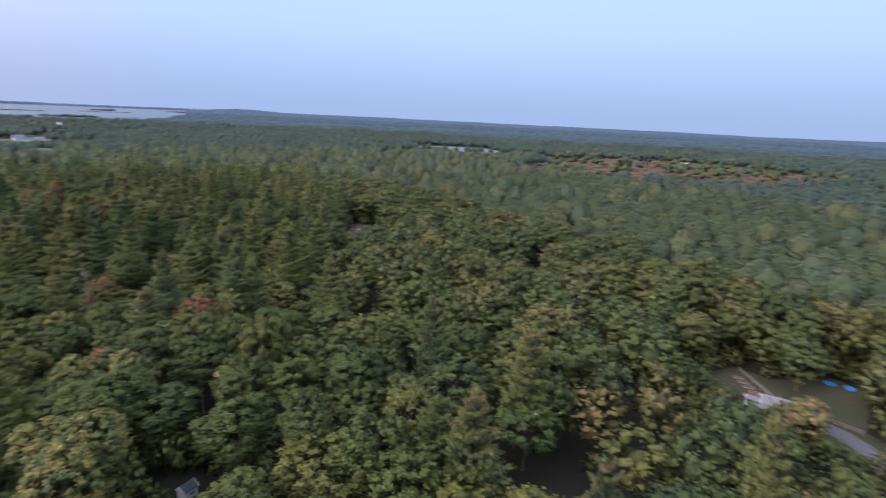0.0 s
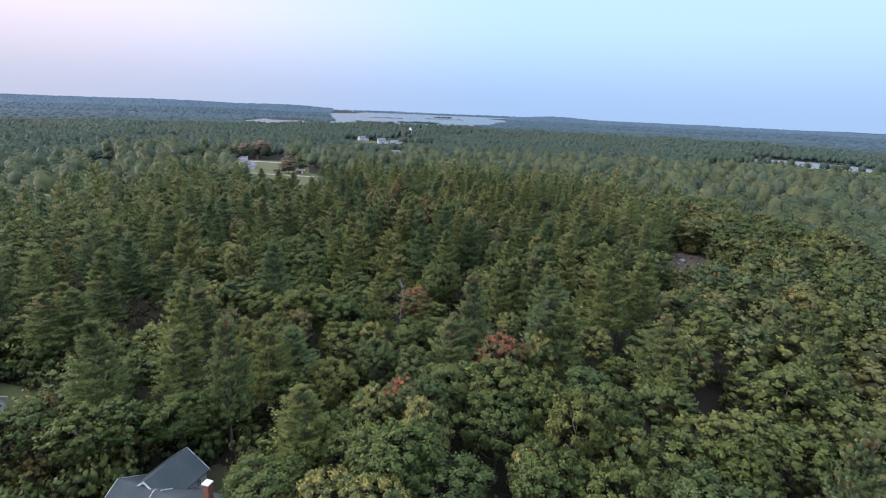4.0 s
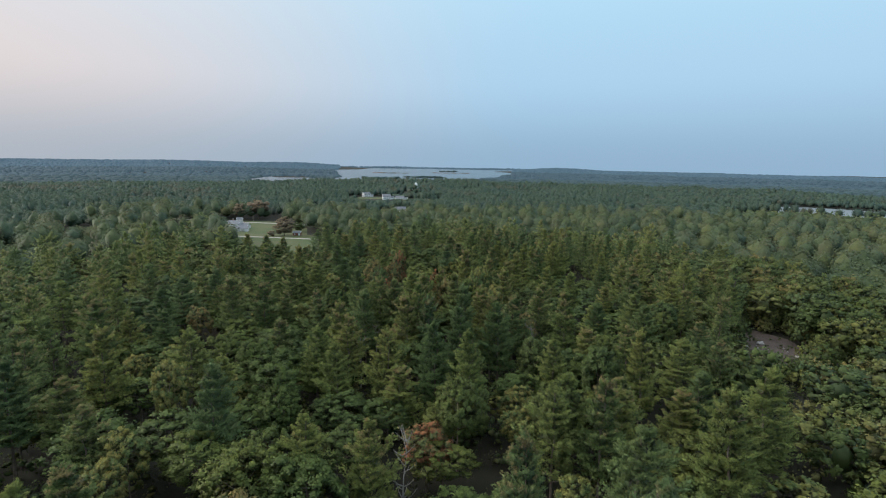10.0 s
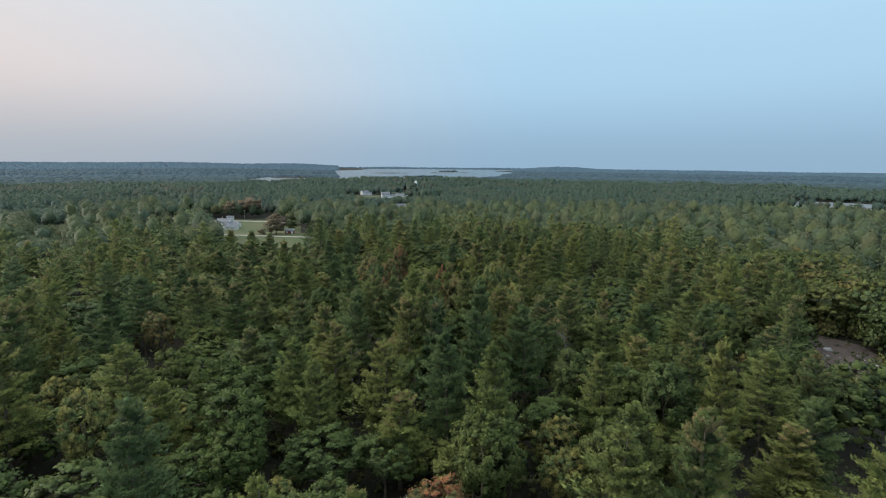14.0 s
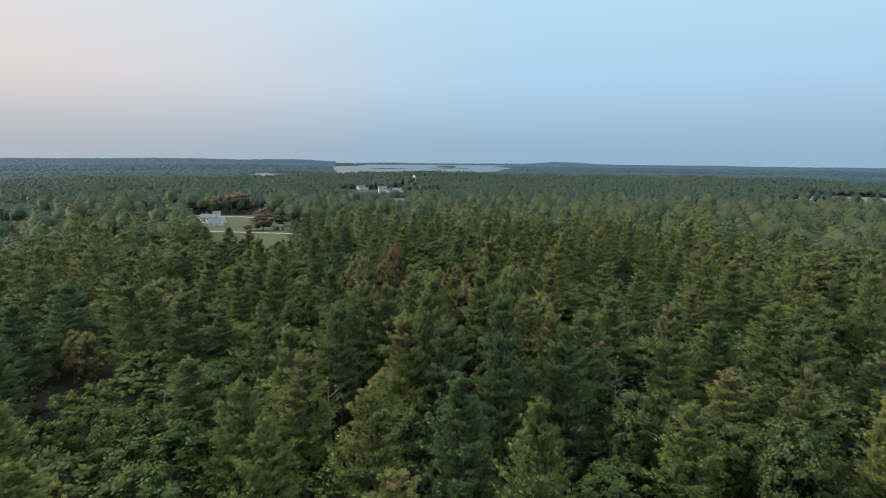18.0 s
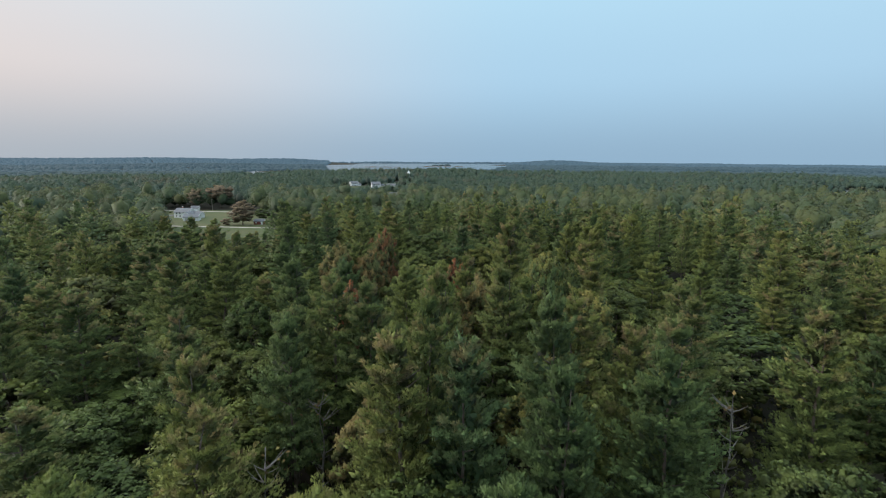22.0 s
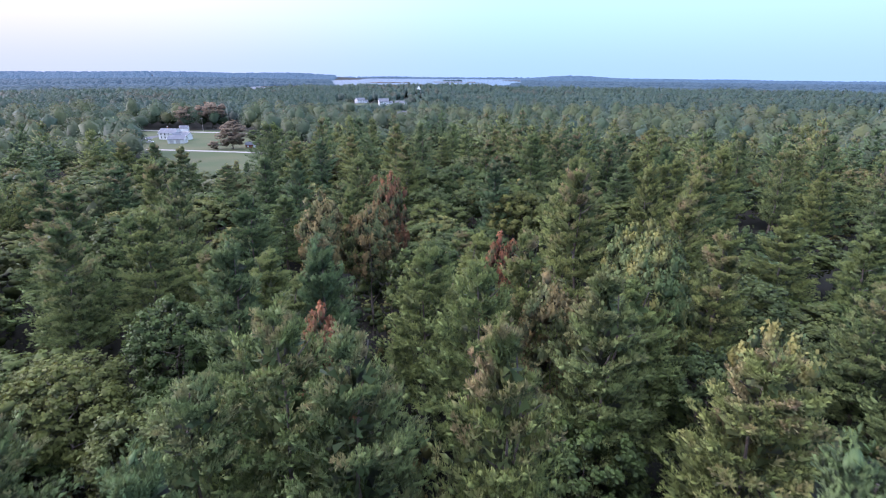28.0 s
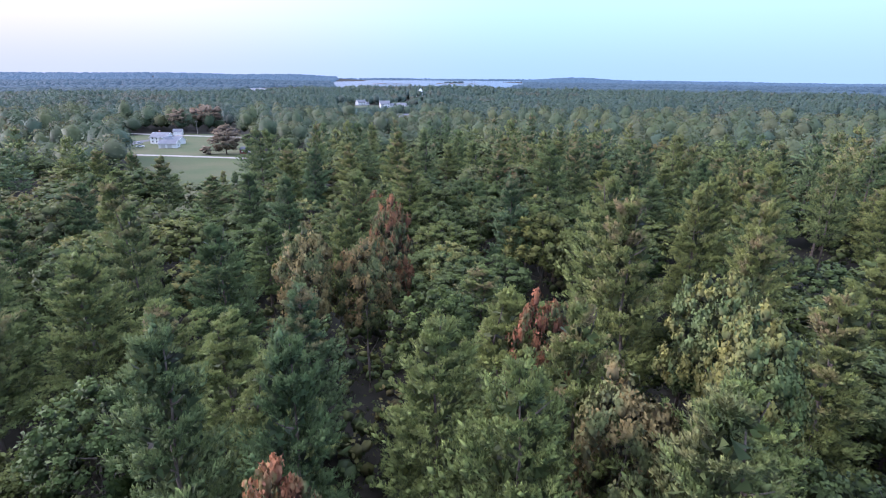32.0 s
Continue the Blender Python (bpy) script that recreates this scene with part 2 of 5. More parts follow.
def prism_bm(points, z0, z1, bm=None):
    """An upright prism over a polygon in plan."""
    bm = bm or bmesh.new()
    lo = [bm.verts.new((x, y, z0)) for x, y in points]
    hi = [bm.verts.new((x, y, z1)) for x, y in points]
    n = len(points)
    bm.faces.new(hi)
    bm.faces.new(lo[::-1])
    for i in range(n):
        bm.faces.new((lo[i], lo[(i + 1) % n], hi[(i + 1) % n], hi[i]))
    return bm


def tube_bm(points, radii, sides=7, bm=None):
    bm = bm or bmesh.new()
    rings = []
    for i, p in enumerate(points):
        p = Vector(p)
        d = (Vector(points[min(i + 1, len(points) - 1)]) - Vector(points[max(i - 1, 0)])).normalized()
        q = d.to_track_quat("Z", "Y")
        rings.append([bm.verts.new(p + q @ Vector((radii[i] * math.cos(a), radii[i] * math.sin(a), 0))) for a in [2 * math.pi * k / sides for k in range(sides)]])
    for a, b2 in zip(rings, rings[1:]):
        for k in range(sides):
            bm.faces.new((a[k], a[(k + 1) % sides], b2[(k + 1) % sides], b2[k]))
    bm.faces.new(rings[-1])
    bm.faces.new(rings[0][::-1])
    return bm


# ---- the lie of the land ----
HILLS = [  # x, y, half width, half depth, height, of the ridges at the skyline
    (-2900, 3500, 900, 500, 30), (-1900, 4000, 700, 420, 34), (-1150, 4350, 420, 300, 26), (-1250, 2900, 500, 350, 12), (-620, 2350, 110, 170, 5),
    (880, 3950, 300, 330, 24), (1500, 4100, 600, 350, 8), (2700, 3700, 900, 500, 1), (3700, 2300, 700, 900, 8),
    (-3800, 2400, 700, 800, 42), (4300, 700, 500, 900, 20), (700, 1500, 420, 500, 8), (-100, 4890, 1300, 70, 7),
    (-95, 960, 110, 70, 6), (-55, 1160, 60, 50, 12), (-48, 702, 40, 30, 5), (-60, 1450, 420, 130, 11)]


def land(x, y):
    z = np.zeros_like(x, dtype=float)
    for hx, hy, wx, wy, h in HILLS:
        z = z + h * np.exp(-((x - hx) / wx) ** 2 - ((y - hy) / wy) ** 2)
    far = np.clip((np.hypot(x, y) - 700) / 1500, 0, 1)
    z = z + 26.0 * np.clip((y - 2000) / 2740, 0, 1)
    return z + far * 1.6 * (np.sin(x / 170 + 1.3) * np.sin(y / 210) + 0.6 * np.sin(x / 83 - y / 97))


def inside(x, y, poly):
    c = np.zeros(np.shape(x), bool)
    n = len(poly)
    for i in range(n):
        (xa, ya), (xb, yb) = poly[i], poly[i - 1]
        cross = ((ya > y) != (yb > y)) & (x < (xb - xa) * (y - ya) / ((yb - ya) or 1e-9) + xa)
        c ^= cross
    return c


LAKE = [(-395, 1900), (-300, 1760), (-130, 1790), (50, 2130), (212, 2420), (410, 2980), (520, 3800), (620, 4250), (760, 4740), (-900, 4740), (-760, 4100), (-690, 3500), (-560, 2900), (-430, 2300)]
COVE = [(-640, 1830), (-560, 1730), (-446, 1715), (-415, 1820), (-470, 2110), (-560, 2230), (-720, 2230), (-700, 2000)]
POND = [(495, 815), (550, 752), (615, 710), (675, 750), (700, 850), (670, 905), (630, 940), (570, 945)]
SHORE = [(400, 735), (560, 590), (700, 690), (690, 745), (610, 700), (540, 740), (470, 800)]
POND_FAR = [(-860, 2350), (-780, 2330), (-770, 2400), (-850, 2420)]
MARSH = [(400, 410), (425, 335), (520, 262), (690, 205), (850, 205), (950, 400), (900, 590), (720, 640), (580, 560), (470, 480)]
CLEARING = [(102, 203), (106, 191), (121, 194), (132, 210), (136, 226), (129, 238), (121, 236), (114, 216)]
FIELD = [(-122, 352), (-82, 352), (-76, 424), (-74, 468), (-92, 484), (-116, 500), (-128, 548), (-150, 575), (-165, 600), (-225, 606), (-262, 575), (-258, 535), (-240, 500), (-226, 486), (-196, 480), (-176, 474), (-162, 440), (-142, 400)]
LAWN_WEST = [(-298, 425), (-272, 420), (-266, 460), (-285, 512), (-330, 525), (-322, 480)]
LAWN_NEAR = [(-48, 36), (-38, 29), (-34, 43), (-27, 46), (-25, 55), (-28, 66), (-33, 70), (-40, 67), (-47, 60)]
LAWN_SIDE = [(-98, 82), (-92, 70), (-78, 68), (-72, 80), (-78, 92), (-93, 96)]
LAWN_EAST = [(121.9, 21.4), (117.5, 8.3), (123, -6.9), (123, -39.6), (131.7, -37.5), (138.2, -11.3), (160.1, -4.8), (162.2, 4), (145.9, 12.7), (143.7, 21.4), (131.7, 23.6)]
HAY = [(-56, 830), (-4, 830), (6, 905), (-50, 905)]
VILLAGE = [(-150, 880), (-60, 870), (-40, 920), (-60, 960), (-100, 1040), (-150, 1050), (-165, 960)]
GREEN = [(-68, 1140), (-42, 1140), (-40, 1190), (-72, 1190)]
GLADE_B = [(-70, 655), (-35, 650), (-30, 712), (-66, 716)]
GLADE = [(3, 34), (13, 31), (16, 41), (8, 46)]
LOW = [  # where only young growth stands
    [(-88, 308), (-56, 304), (-58, 352), (-88, 354)], [(80, 150), (112, 158), (136, 190), (104, 206), (90, 185)], [(-115, 800), (-30, 800), (-20, 905), (-140, 905)], [(-95, 960), (-15, 960), (-20, 1090), (-85, 1090)], [(92, -38), (118, -24), (112, 24), (96, 14)], [(-46, 26), (-33, 34), (-14, 46), (-6, 24), (-30, 6)], [(-84, 60), (-68, 72), (-60, 58), (-72, 44)], [(-75, 590), (-28, 590), (-28, 655), (-72, 655)], [(330, 620), (480, 520), (660, 600), (720, 740), (590, 680), (440, 790), (380, 740)]]
CLEAR = [  # no tall tree: round the near house, its neighbour and the drive
    [(-49, 50), (-46, 30), (-36, 24), (-20, 40), (-20, 60), (-30, 70), (-42, 66)], [(-96, 84), (-92, 68), (-74, 58), (-64, 68), (-72, 88), (-90, 92)],
    [(-3, 20), (9, 18), (14, 38), (8, 50), (1, 46)], [(86, 164), (100, 160), (116, 190), (106, 206), (96, 196)],
    [(118, -46), (136, -44), (140, -14), (150, -6), (164, -4), (164, 6), (148, 12), (140, 24), (120, 26), (110, 4), (110, -20)]]
OPEN = [LAKE, COVE, POND, SHORE, POND_FAR, MARSH, CLEARING, FIELD, LAWN_WEST, LAWN_NEAR, LAWN_SIDE, LAWN_EAST, HAY, VILLAGE, GREEN, GLADE, GLADE_B]


def build_ground():
    g = np.unique(np.r_[np.linspace(-4950, -700, 60), np.linspace(-700, 700, 57), np.linspace(700, 4950, 60)])
    xx, yy = np.meshgrid(g, g)
    zz = land(xx, yy)
    n = len(g)
    i = np.arange(n * n).reshape(n, n)
    f = np.stack([i[:-1, :-1], i[:-1, 1:], i[1:, 1:], i[1:, :-1]], -1).reshape(-1, 4)
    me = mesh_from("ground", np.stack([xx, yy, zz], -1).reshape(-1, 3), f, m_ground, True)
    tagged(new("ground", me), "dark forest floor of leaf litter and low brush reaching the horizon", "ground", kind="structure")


def sheet(name, poly, mat, lift, label, category, step=None, kind="structure"):
    """A patch of ground or water that follows the land."""
    bm = bmesh.new()
    vs = [bm.verts.new((x, y, 0)) for x, y in poly]
    bm.faces.new(vs)
    bmesh.ops.subdivide_edges(bm, edges=bm.edges[:], cuts=3, use_grid_fill=True)
    bmesh.ops.triangulate(bm, faces=bm.faces[:])
    for v in bm.verts:
        v.co.z = float(land(np.array(v.co.x), np.array(v.co.y))) + lift
    me = bpy.data.meshes.new(name)
    bm.to_mesh(me)
    bm.free()
    me.materials.append(mat)
    return tagged(new(name, me), label, category, kind=kind)


def ribbon(name, pts, width, mat, lift, label, category):
    v, f = [], []
    for i, p in enumerate(pts):
        a, b2 = np.array(pts[max(i - 1, 0)]), np.array(pts[min(i + 1, len(pts) - 1)])
        d = (b2 - a) / np.linalg.norm(b2 - a)
        n = np.array([-d[1], d[0]]) * width / 2
        v += [(*(np.array(p) + n), lift), (*(np.array(p) - n), lift)]
        if i:
            f.append((2 * i - 2, 2 * i - 1, 2 * i + 1, 2 * i))
    return tagged(new(name, mesh_from(name, v, f, mat)), label, category, kind="structure")


def water(name, poly, z, label, mat=None):
    bm = prism_bm(poly, z - 0.6, z)
    for v in bm.verts:
        v.co.z += 26.0 * min(1.0, max(0.0, (v.co.y - 2000) / 2740))
    me = bpy.data.meshes.new(name)
    bm.to_mesh(me)
    bm.free()
    me.materials.append(mat or m_water)
    return tagged(new(name, me), label, "lake", kind="structure")


build_ground()
water("water_lake", LAKE, 3.0, "wide pale lake reflecting the dusk sky between wooded shores")
water("water_cove", COVE, 3.0, "small pale cove of the lake behind dark woods")
water("water_pond", POND, 2.4, "long pale pond beyond the woods", m_pond)
water("water_far_pond", POND_FAR, 3.0, "thin strip of far pale water")
sheet("marsh", MARSH, m_marsh, 0.3, "rust-red marsh of low brush among the woods", "marsh")
sheet("bare_clearing", CLEARING, m_dirt, 0.05, "brown bare earth clearing in the woods", "clearing")
sheet("field", FIELD, m_grass, 0.05, "mown green farm field with dry patches", "field")
sheet("lawn_west", LAWN_WEST, m_grass, 0.05, "small green lawn behind the trees", "lawn")
sheet("lawn_near", LAWN_NEAR, m_yard, 0.05, "shaded lawn round the grey-roofed house", "lawn")
sheet("lawn_side", LAWN_SIDE, m_grass, 0.05, "green lawn of the neighbouring house", "lawn")
sheet("lawn_east", LAWN_EAST, m_yard, 0.05, "worn yard with grass and bare ground", "yard")
sheet("hay_field", HAY, m_hay, 0.1, "small tan hay field", "field")
sheet("village_green", VILLAGE, m_grass, 0.1, "grass round the distant houses", "lawn")

# ---- buildings and yards ----
m_white = surface("white_paint", (0.78, 0.78, 0.77), (0.70, 0.71, 0.71), 0.4, 0.6, fine=6, c3=(0.62, 0.62, 0.60), bumpy=0.1)
m_siding = surface("pale_siding", (0.52, 0.52, 0.50), (0.46, 0.46, 0.45), 0.5, 0.7, fine=7, bumpy=0.15)
m_shingle = surface("grey_shingles", (0.056, 0.074, 0.080), (0.074, 0.094, 0.100), 0.35, 0.9, fine=5, c3=(0.042, 0.054, 0.058))
m_shingle_b = surface("weathered_shingles", (0.17, 0.18, 0.20), (0.23, 0.24, 0.255), 0.3, 0.9, fine=5)
m_tan_roof = surface("tan_roof", (0.42, 0.30, 0.22), (0.36, 0.27, 0.2), 0.3, 0.9, fine=4)
m_red_paint = surface("barn_red", (0.26, 0.08, 0.06), (0.20, 0.07, 0.055), 0.5, 0.8, fine=6)
m_brick = surface("brick", (0.34, 0.14, 0.10), (0.26, 0.11, 0.08), 2.0, 0.9, fine=14)
m_glass, nt, b = material("window_glass", 0.08, 0.6)
b.inputs["Base Color"].default_value = (0.03, 0.035, 0.04, 1)
m_car = surface("silver_paint", (0.44, 0.46, 0.49), (0.40, 0.42, 0.45), 0.4, 0.28, 0.6, fine=3, bumpy=0.02)
m_rubber = surface("rubber", (0.03, 0.03, 0.03), (0.045, 0.045, 0.045), 3, 0.9)
m_rim = surface("alloy", (0.45, 0.45, 0.46), (0.38, 0.38, 0.4), 4, 0.4, 0.6)
m_wood = surface("weathered_wood", (0.34, 0.29, 0.23), (0.25, 0.21, 0.17), 0.8, 0.9, fine=9)
m_pole = surface("pole_wood", (0.36, 0.33, 0.29), (0.28, 0.25, 0.22), 0.6, 0.9, fine=8)
m_blue = surface("blue_plastic", (0.05, 0.22, 0.55), (0.06, 0.28, 0.62), 0.8, 0.45, 0.5, bumpy=0.05)
m_stone = surface("pale_stone", (0.40, 0.38, 0.36), (0.30, 0.29, 0.27), 0.8, 0.9, fine=6)


def building(name, x, y, turn, label, category="house", z=None):
    root = new(name)
    root.matrix_basis = pose(x, y, float(land(np.array(float(x)), np.array(float(y)))) if z is None else z, 0, 0, turn)
    return tagged(root, label, category)


def wing(root, x0, x1, y0, y1, eave, ridge, axis, wall, roof, over=0.4, base=-0.3):
    """A gabled block: walls up to the gables, two roof slopes with eaves, white rakes."""
    bm = bmesh.new()
    if axis == "x":
        mid_c, prof = (y0 + y1) / 2, [(y0, base), (y1, base), (y1, eave), ((y0 + y1) / 2, ridge), (y0, eave)]
        ends = [[bm.verts.new((x, a, c)) for a, c in prof] for x in (x0, x1)]
    else:
        mid_c, prof = (x0 + x1) / 2, [(x0, base), (x1, base), (x1, eave), ((x0 + x1) / 2, ridge), (x0, eave)]
        ends = [[bm.verts.new((a, y, c)) for a, c in prof] for y in (y0, y1)]
    bm.faces.new(ends[0])
    bm.faces.new(ends[1][::-1])
    for k in range(5):
        bm.faces.new((ends[0][k], ends[1][k], ends[1][(k + 1) % 5], ends[0][(k + 1) % 5]))
    bmesh.ops.recalc_face_normals(bm, faces=bm.faces[:])
    part("wall", bm, wall, root)
    half = (y1 - y0) / 2 if axis == "x" else (x1 - x0) / 2
    fall = (ridge - eave) / half
    for sgn in (-1, 1):
        bm = bmesh.new()
        e = mid_c + sgn * (half + over)
        ze = eave - over * fall
        for lo, hi in ((0.03, 0.20),):
            pts = [(mid_c, ridge + lo), (e, ze + lo), (e, ze + hi), (mid_c, ridge + hi)]
            if axis == "x":
                rows = [[bm.verts.new((xx, a, c)) for a, c in pts] for xx in (x0 - over, x1 + over)]
            else:
                rows = [[bm.verts.new((a, yy, c)) for a, c in pts] for yy in (y0 - over, y1 + over)]
            bm.faces.new(rows[0])
            bm.faces.new(rows[1][::-1])
            for k in range(4):
                bm.faces.new((rows[0][k], rows[1][k], rows[1][(k + 1) % 4], rows[0][(k + 1) % 4]))
        bmesh.ops.recalc_face_normals(bm, faces=bm.faces[:])
        part("roof_slope", bm, roof, root)
        # rake boards at both gable ends
        for end in ((x0 - over, x1 + over) if axis == "x" else (y0 - over, y1 + over)):
            bm = bmesh.new()
            t0, t1 = end - 0.03, end + 0.03
            pts = [(mid_c, ridge - 0.12), (e, ze - 0.12), (e, ze + 0.22), (mid_c, ridge + 0.22)]
            rows = [[bm.verts.new((tt, a, c) if axis == "x" else (a, tt, c)) for a, c in pts] for tt in (t0, t1)]
            bm.faces.new(rows[0])
            bm.faces.new(rows[1][::-1])
            for k in range(4):
                bm.faces.new((rows[0][k], rows[1][k], rows[1][(k + 1) % 4], rows[0][(k + 1) % 4]))
            bmesh.ops.recalc_face_normals(bm, faces=bm.faces[:])
            part("rake_board", bm, m_white, root)


def opening(root, name, side, at, along, z0, w, h, frame_mat, fill, fill_name):
    """A window or door on a wall that faces a side: x+, x-, y+ or y-, at that wall's offset."""
    sg = 1 if side[1] == "+" else -1

    def slab(a0, a1, c0, c1, d0, d1):
        d0, d1 = sorted((at + sg * d0, at + sg * d1))
        return (d0, a0, c0, d1, a1, c1) if side[0] == "x" else (a0, d0, c0, a1, d1, c1)

    bm = bmesh.new()
    t = 0.11
    for q in ((along - w / 2 - t, along + w / 2 + t, z0 + h, z0 + h + t), (along - w / 2 - t, along + w / 2 + t, z0 - t, z0), (along - w / 2 - t, along - w / 2, z0, z0 + h), (along + w / 2, along + w / 2 + t, z0, z0 + h), (along - 0.03, along + 0.03, z0, z0 + h)):
        box_bm(*slab(*q, -0.02, 0.07), bm=bm)
    f = part(name, bm, frame_mat, root)
    part(fill_name, box_bm(*slab(along - w / 2, along + w / 2, z0, z0 + h, -0.02, 0.03)), fill, f)
    return f


def window(root, side, at, along, z0, w=1.0, h=1.3):
    return opening(root, "window", side, at, along, z0, w, h, m_white, m_glass, "pane")


def chimney(root, x, y, z0, z1, s=0.45):
    c = part("chimney", box_bm(x - s, y - s, z0, x + s, y + s, z1, 0.02), m_brick, root, "red brick chimney")
    part("cap", box_bm(x - s - 0.12, y - s - 0.12, z1, x + s + 0.12, y + s + 0.12, z1 + 0.18, 0.02), m_white, c, "white chimney cap")


# the grey-roofed house in the trees
near_house = building("house", -44.9, 52.2, -17.2, "grey-shingled house with a garage wing, half hidden in trees")
wing(near_house, 0, 7.3, 0, 11.6, 2.6, 6.1, "x", m_siding, m_shingle)
wing(near_house, 7.36, 15.6, -0.7, 11.2, 2.7, 6.35, "x", m_siding, m_shingle, 0.35)
wing(near_house, 0.9, 8.6, 6.0, 14.2, 4.1, 6.95, "y", m_siding, m_shingle)
door = part("garage_door", box_bm(1.0, -0.06, -0.1, 6.2, 0.03, 2.15, 0.02), m_white, near_house, "white panelled garage door")
for k in range(4):
    part("panel", box_bm(1.08, -0.085, 0.0 + k * 0.53, 6.12, -0.055, 0.47 + k * 0.53, 0.015), m_white, door)
for x in (0.55, 6.7):
    part("wall_lamp", box_bm(x - 0.09, -0.18, 1.6, x + 0.09, 0.0, 1.95, 0.03), m_rubber, near_house, "dark wall lamp")
for v in (8.9, 10.2):
    window(near_house, "x+", 8.6, v, 2.0, 0.95, 1.4)
window(near_house, "x+", 8.6, 12.4, 2.2, 0.8, 1.2)
window(near_house, "y-", -0.7, 14.0, 1.0, 1.4, 1.3)
chimney(near_house, 14.7, 7.6, 4.5, 8.0, 0.5)
porch = part("porch_floor", box_bm(7.6, -2.5, -0.2, 11.6, -0.72, 0.35, 0.02), m_wood, near_house, "wooden porch floor")
for x in (7.7, 9.0, 10.3, 11.5):
    part("porch_post", box_bm(x - 0.07, -2.45, 0.35, x + 0.07, -2.31, 2.4 if x in (7.7, 11.5) else 1.3, 0.01), m_white, near_house)
for z in (0.55, 1.2):
    part("porch_rail", box_bm(7.7, -2.42, z, 11.5, -2.34, z + 0.08, 0.01), m_white, near_house)
for k in range(14):
    part("baluster", box_bm(7.9 + k * 0.27, -2.40, 0.6, 7.94 + k * 0.27, -2.36, 1.2), m_white, near_house)
part("porch_roof", box_bm(7.4, -2.7, 2.4, 11.9, -0.72, 2.5, 0.02), m_shingle, near_house)
ribbon("driveway_near", [(-41.0, 50.6), (-42.0, 46), (-43.5, 38), (-47, 28), (-54, 12)], 6.2, m_asphalt, 0.09, "asphalt drive in front of the garage", "driveway")


def car(x, y, turn, mat, label, length=4.6):
    root = building("car", x, y, turn, label, "car", 0.1)
    k = length / 4.6
    side = [(-2.3, 0.35), (-2.28, 0.75), (-2.05, 0.92), (-1.3, 0.98), (1.05, 0.95), (2.1, 0.78), (2.3, 0.6), (2.3, 0.35)]
    bm = bmesh.new()
    a = [bm.verts.new((px * k, -0.88, pz)) for px, pz in side]
    c = [bm.verts.new((px * k, 0.88, pz)) for px, pz in side]
    bm.faces.new(a)
    bm.faces.new(c[::-1])
    for i in range(len(side)):
        bm.faces.new((a[i], c[i], c[(i + 1) % len(side)], a[(i + 1) % len(side)]))
    bmesh.ops.recalc_face_normals(bm, faces=bm.faces[:])
    bmesh.ops.bevel(bm, geom=bm.edges[:], offset=0.07, segments=2, affect="EDGES")
    part("body", bm, mat, root)
    bm = bmesh.new()
    lo = [bm.verts.new((px * k, py, 0.93)) for px, py in ((-1.75, -0.78), (1.0, -0.78), (1.0, 0.78), (-1.75, 0.78))]
    hi = [bm.verts.new((px * k, py, 1.40)) for px, py in ((-1.05, -0.60), (0.25, -0.60), (0.25, 0.60), (-1.05, 0.60))]
    bm.faces.new(hi)
    for i in range(4):
        bm.faces.new((lo[i], lo[(i + 1) % 4], hi[(i + 1) % 4], hi[i]))
    part("glasshouse", bm, m_glass, root, "dark car windows")
    part("roof", box_bm(-1.08 * k, -0.62, 1.39, 0.28 * k, 0.62, 1.45, 0.03), mat, root)
    for wx in (-1.4 * k, 1.4 * k):
        for wy in (-0.86, 0.86):
            bm = bmesh.new()
            bmesh.ops.create_cone(bm, cap_ends=True, segments=14, radius1=0.32, radius2=0.32, depth=0.22, matrix=pose(wx, wy, 0.32, 90))
            wh = part("wheel", bm, m_rubber, root)
            bm = bmesh.new()
            bmesh.ops.create_cone(bm, cap_ends=True, segments=10, radius1=0.2, radius2=0.2, depth=0.24, matrix=pose(wx, wy, 0.32, 90))
            part("rim", bm, m_rim, wh)
    for wy in (-0.6, 0.6):
        part("headlight", box_bm(2.22 * k, wy - 0.2, 0.58, 2.33 * k, wy + 0.2, 0.7, 0.02), m_white, root)
        part("tail_light", box_bm(-2.33 * k, wy - 0.2, 0.68, -2.22 * k, wy + 0.2, 0.82, 0.02), m_red_paint, root)
    return root


car(-41.5, 45.5, 72, m_car, "silver-white saloon car parked on the garage drive")


def playhouse(x, y, turn):
    root = building("garden_shed", x, y, turn, "small white shed with a dark roof and white door panels", "shed")
    wing(root, -1.2, 1.2, -1.0, 1.0, 1.7, 2.5, "x", m_white, m_shingle, 0.15)
    for k in (-0.62, 0.0, 0.62):
        part("door_panel", box_bm(k - 0.22, -1.06, 0.15, k + 0.22, -0.98, 1.5, 0.02), m_siding, root)


playhouse(9.4, 40.6, 28)

side_house = building("house", -87, 80.5, 12, "grey-roofed house among trees with pale vents on its roof")
wing(side_house, -7, 5, -4, 4, 2.8, 5.2, "x", m_siding, m_shingle)
wing(side_house, -1, 5.5, -7, 1, 2.6, 4.6, "y", m_siding, m_shingle)
for k in (-4, -1, 2):
    part("roof_vent", box_bm(k - 0.3, 1.1, 4.5, k + 0.3, 1.7, 5.3, 0.03), m_white, side_house, "white roof vent")
window(side_house, "y-", -4, -4, 1.0)

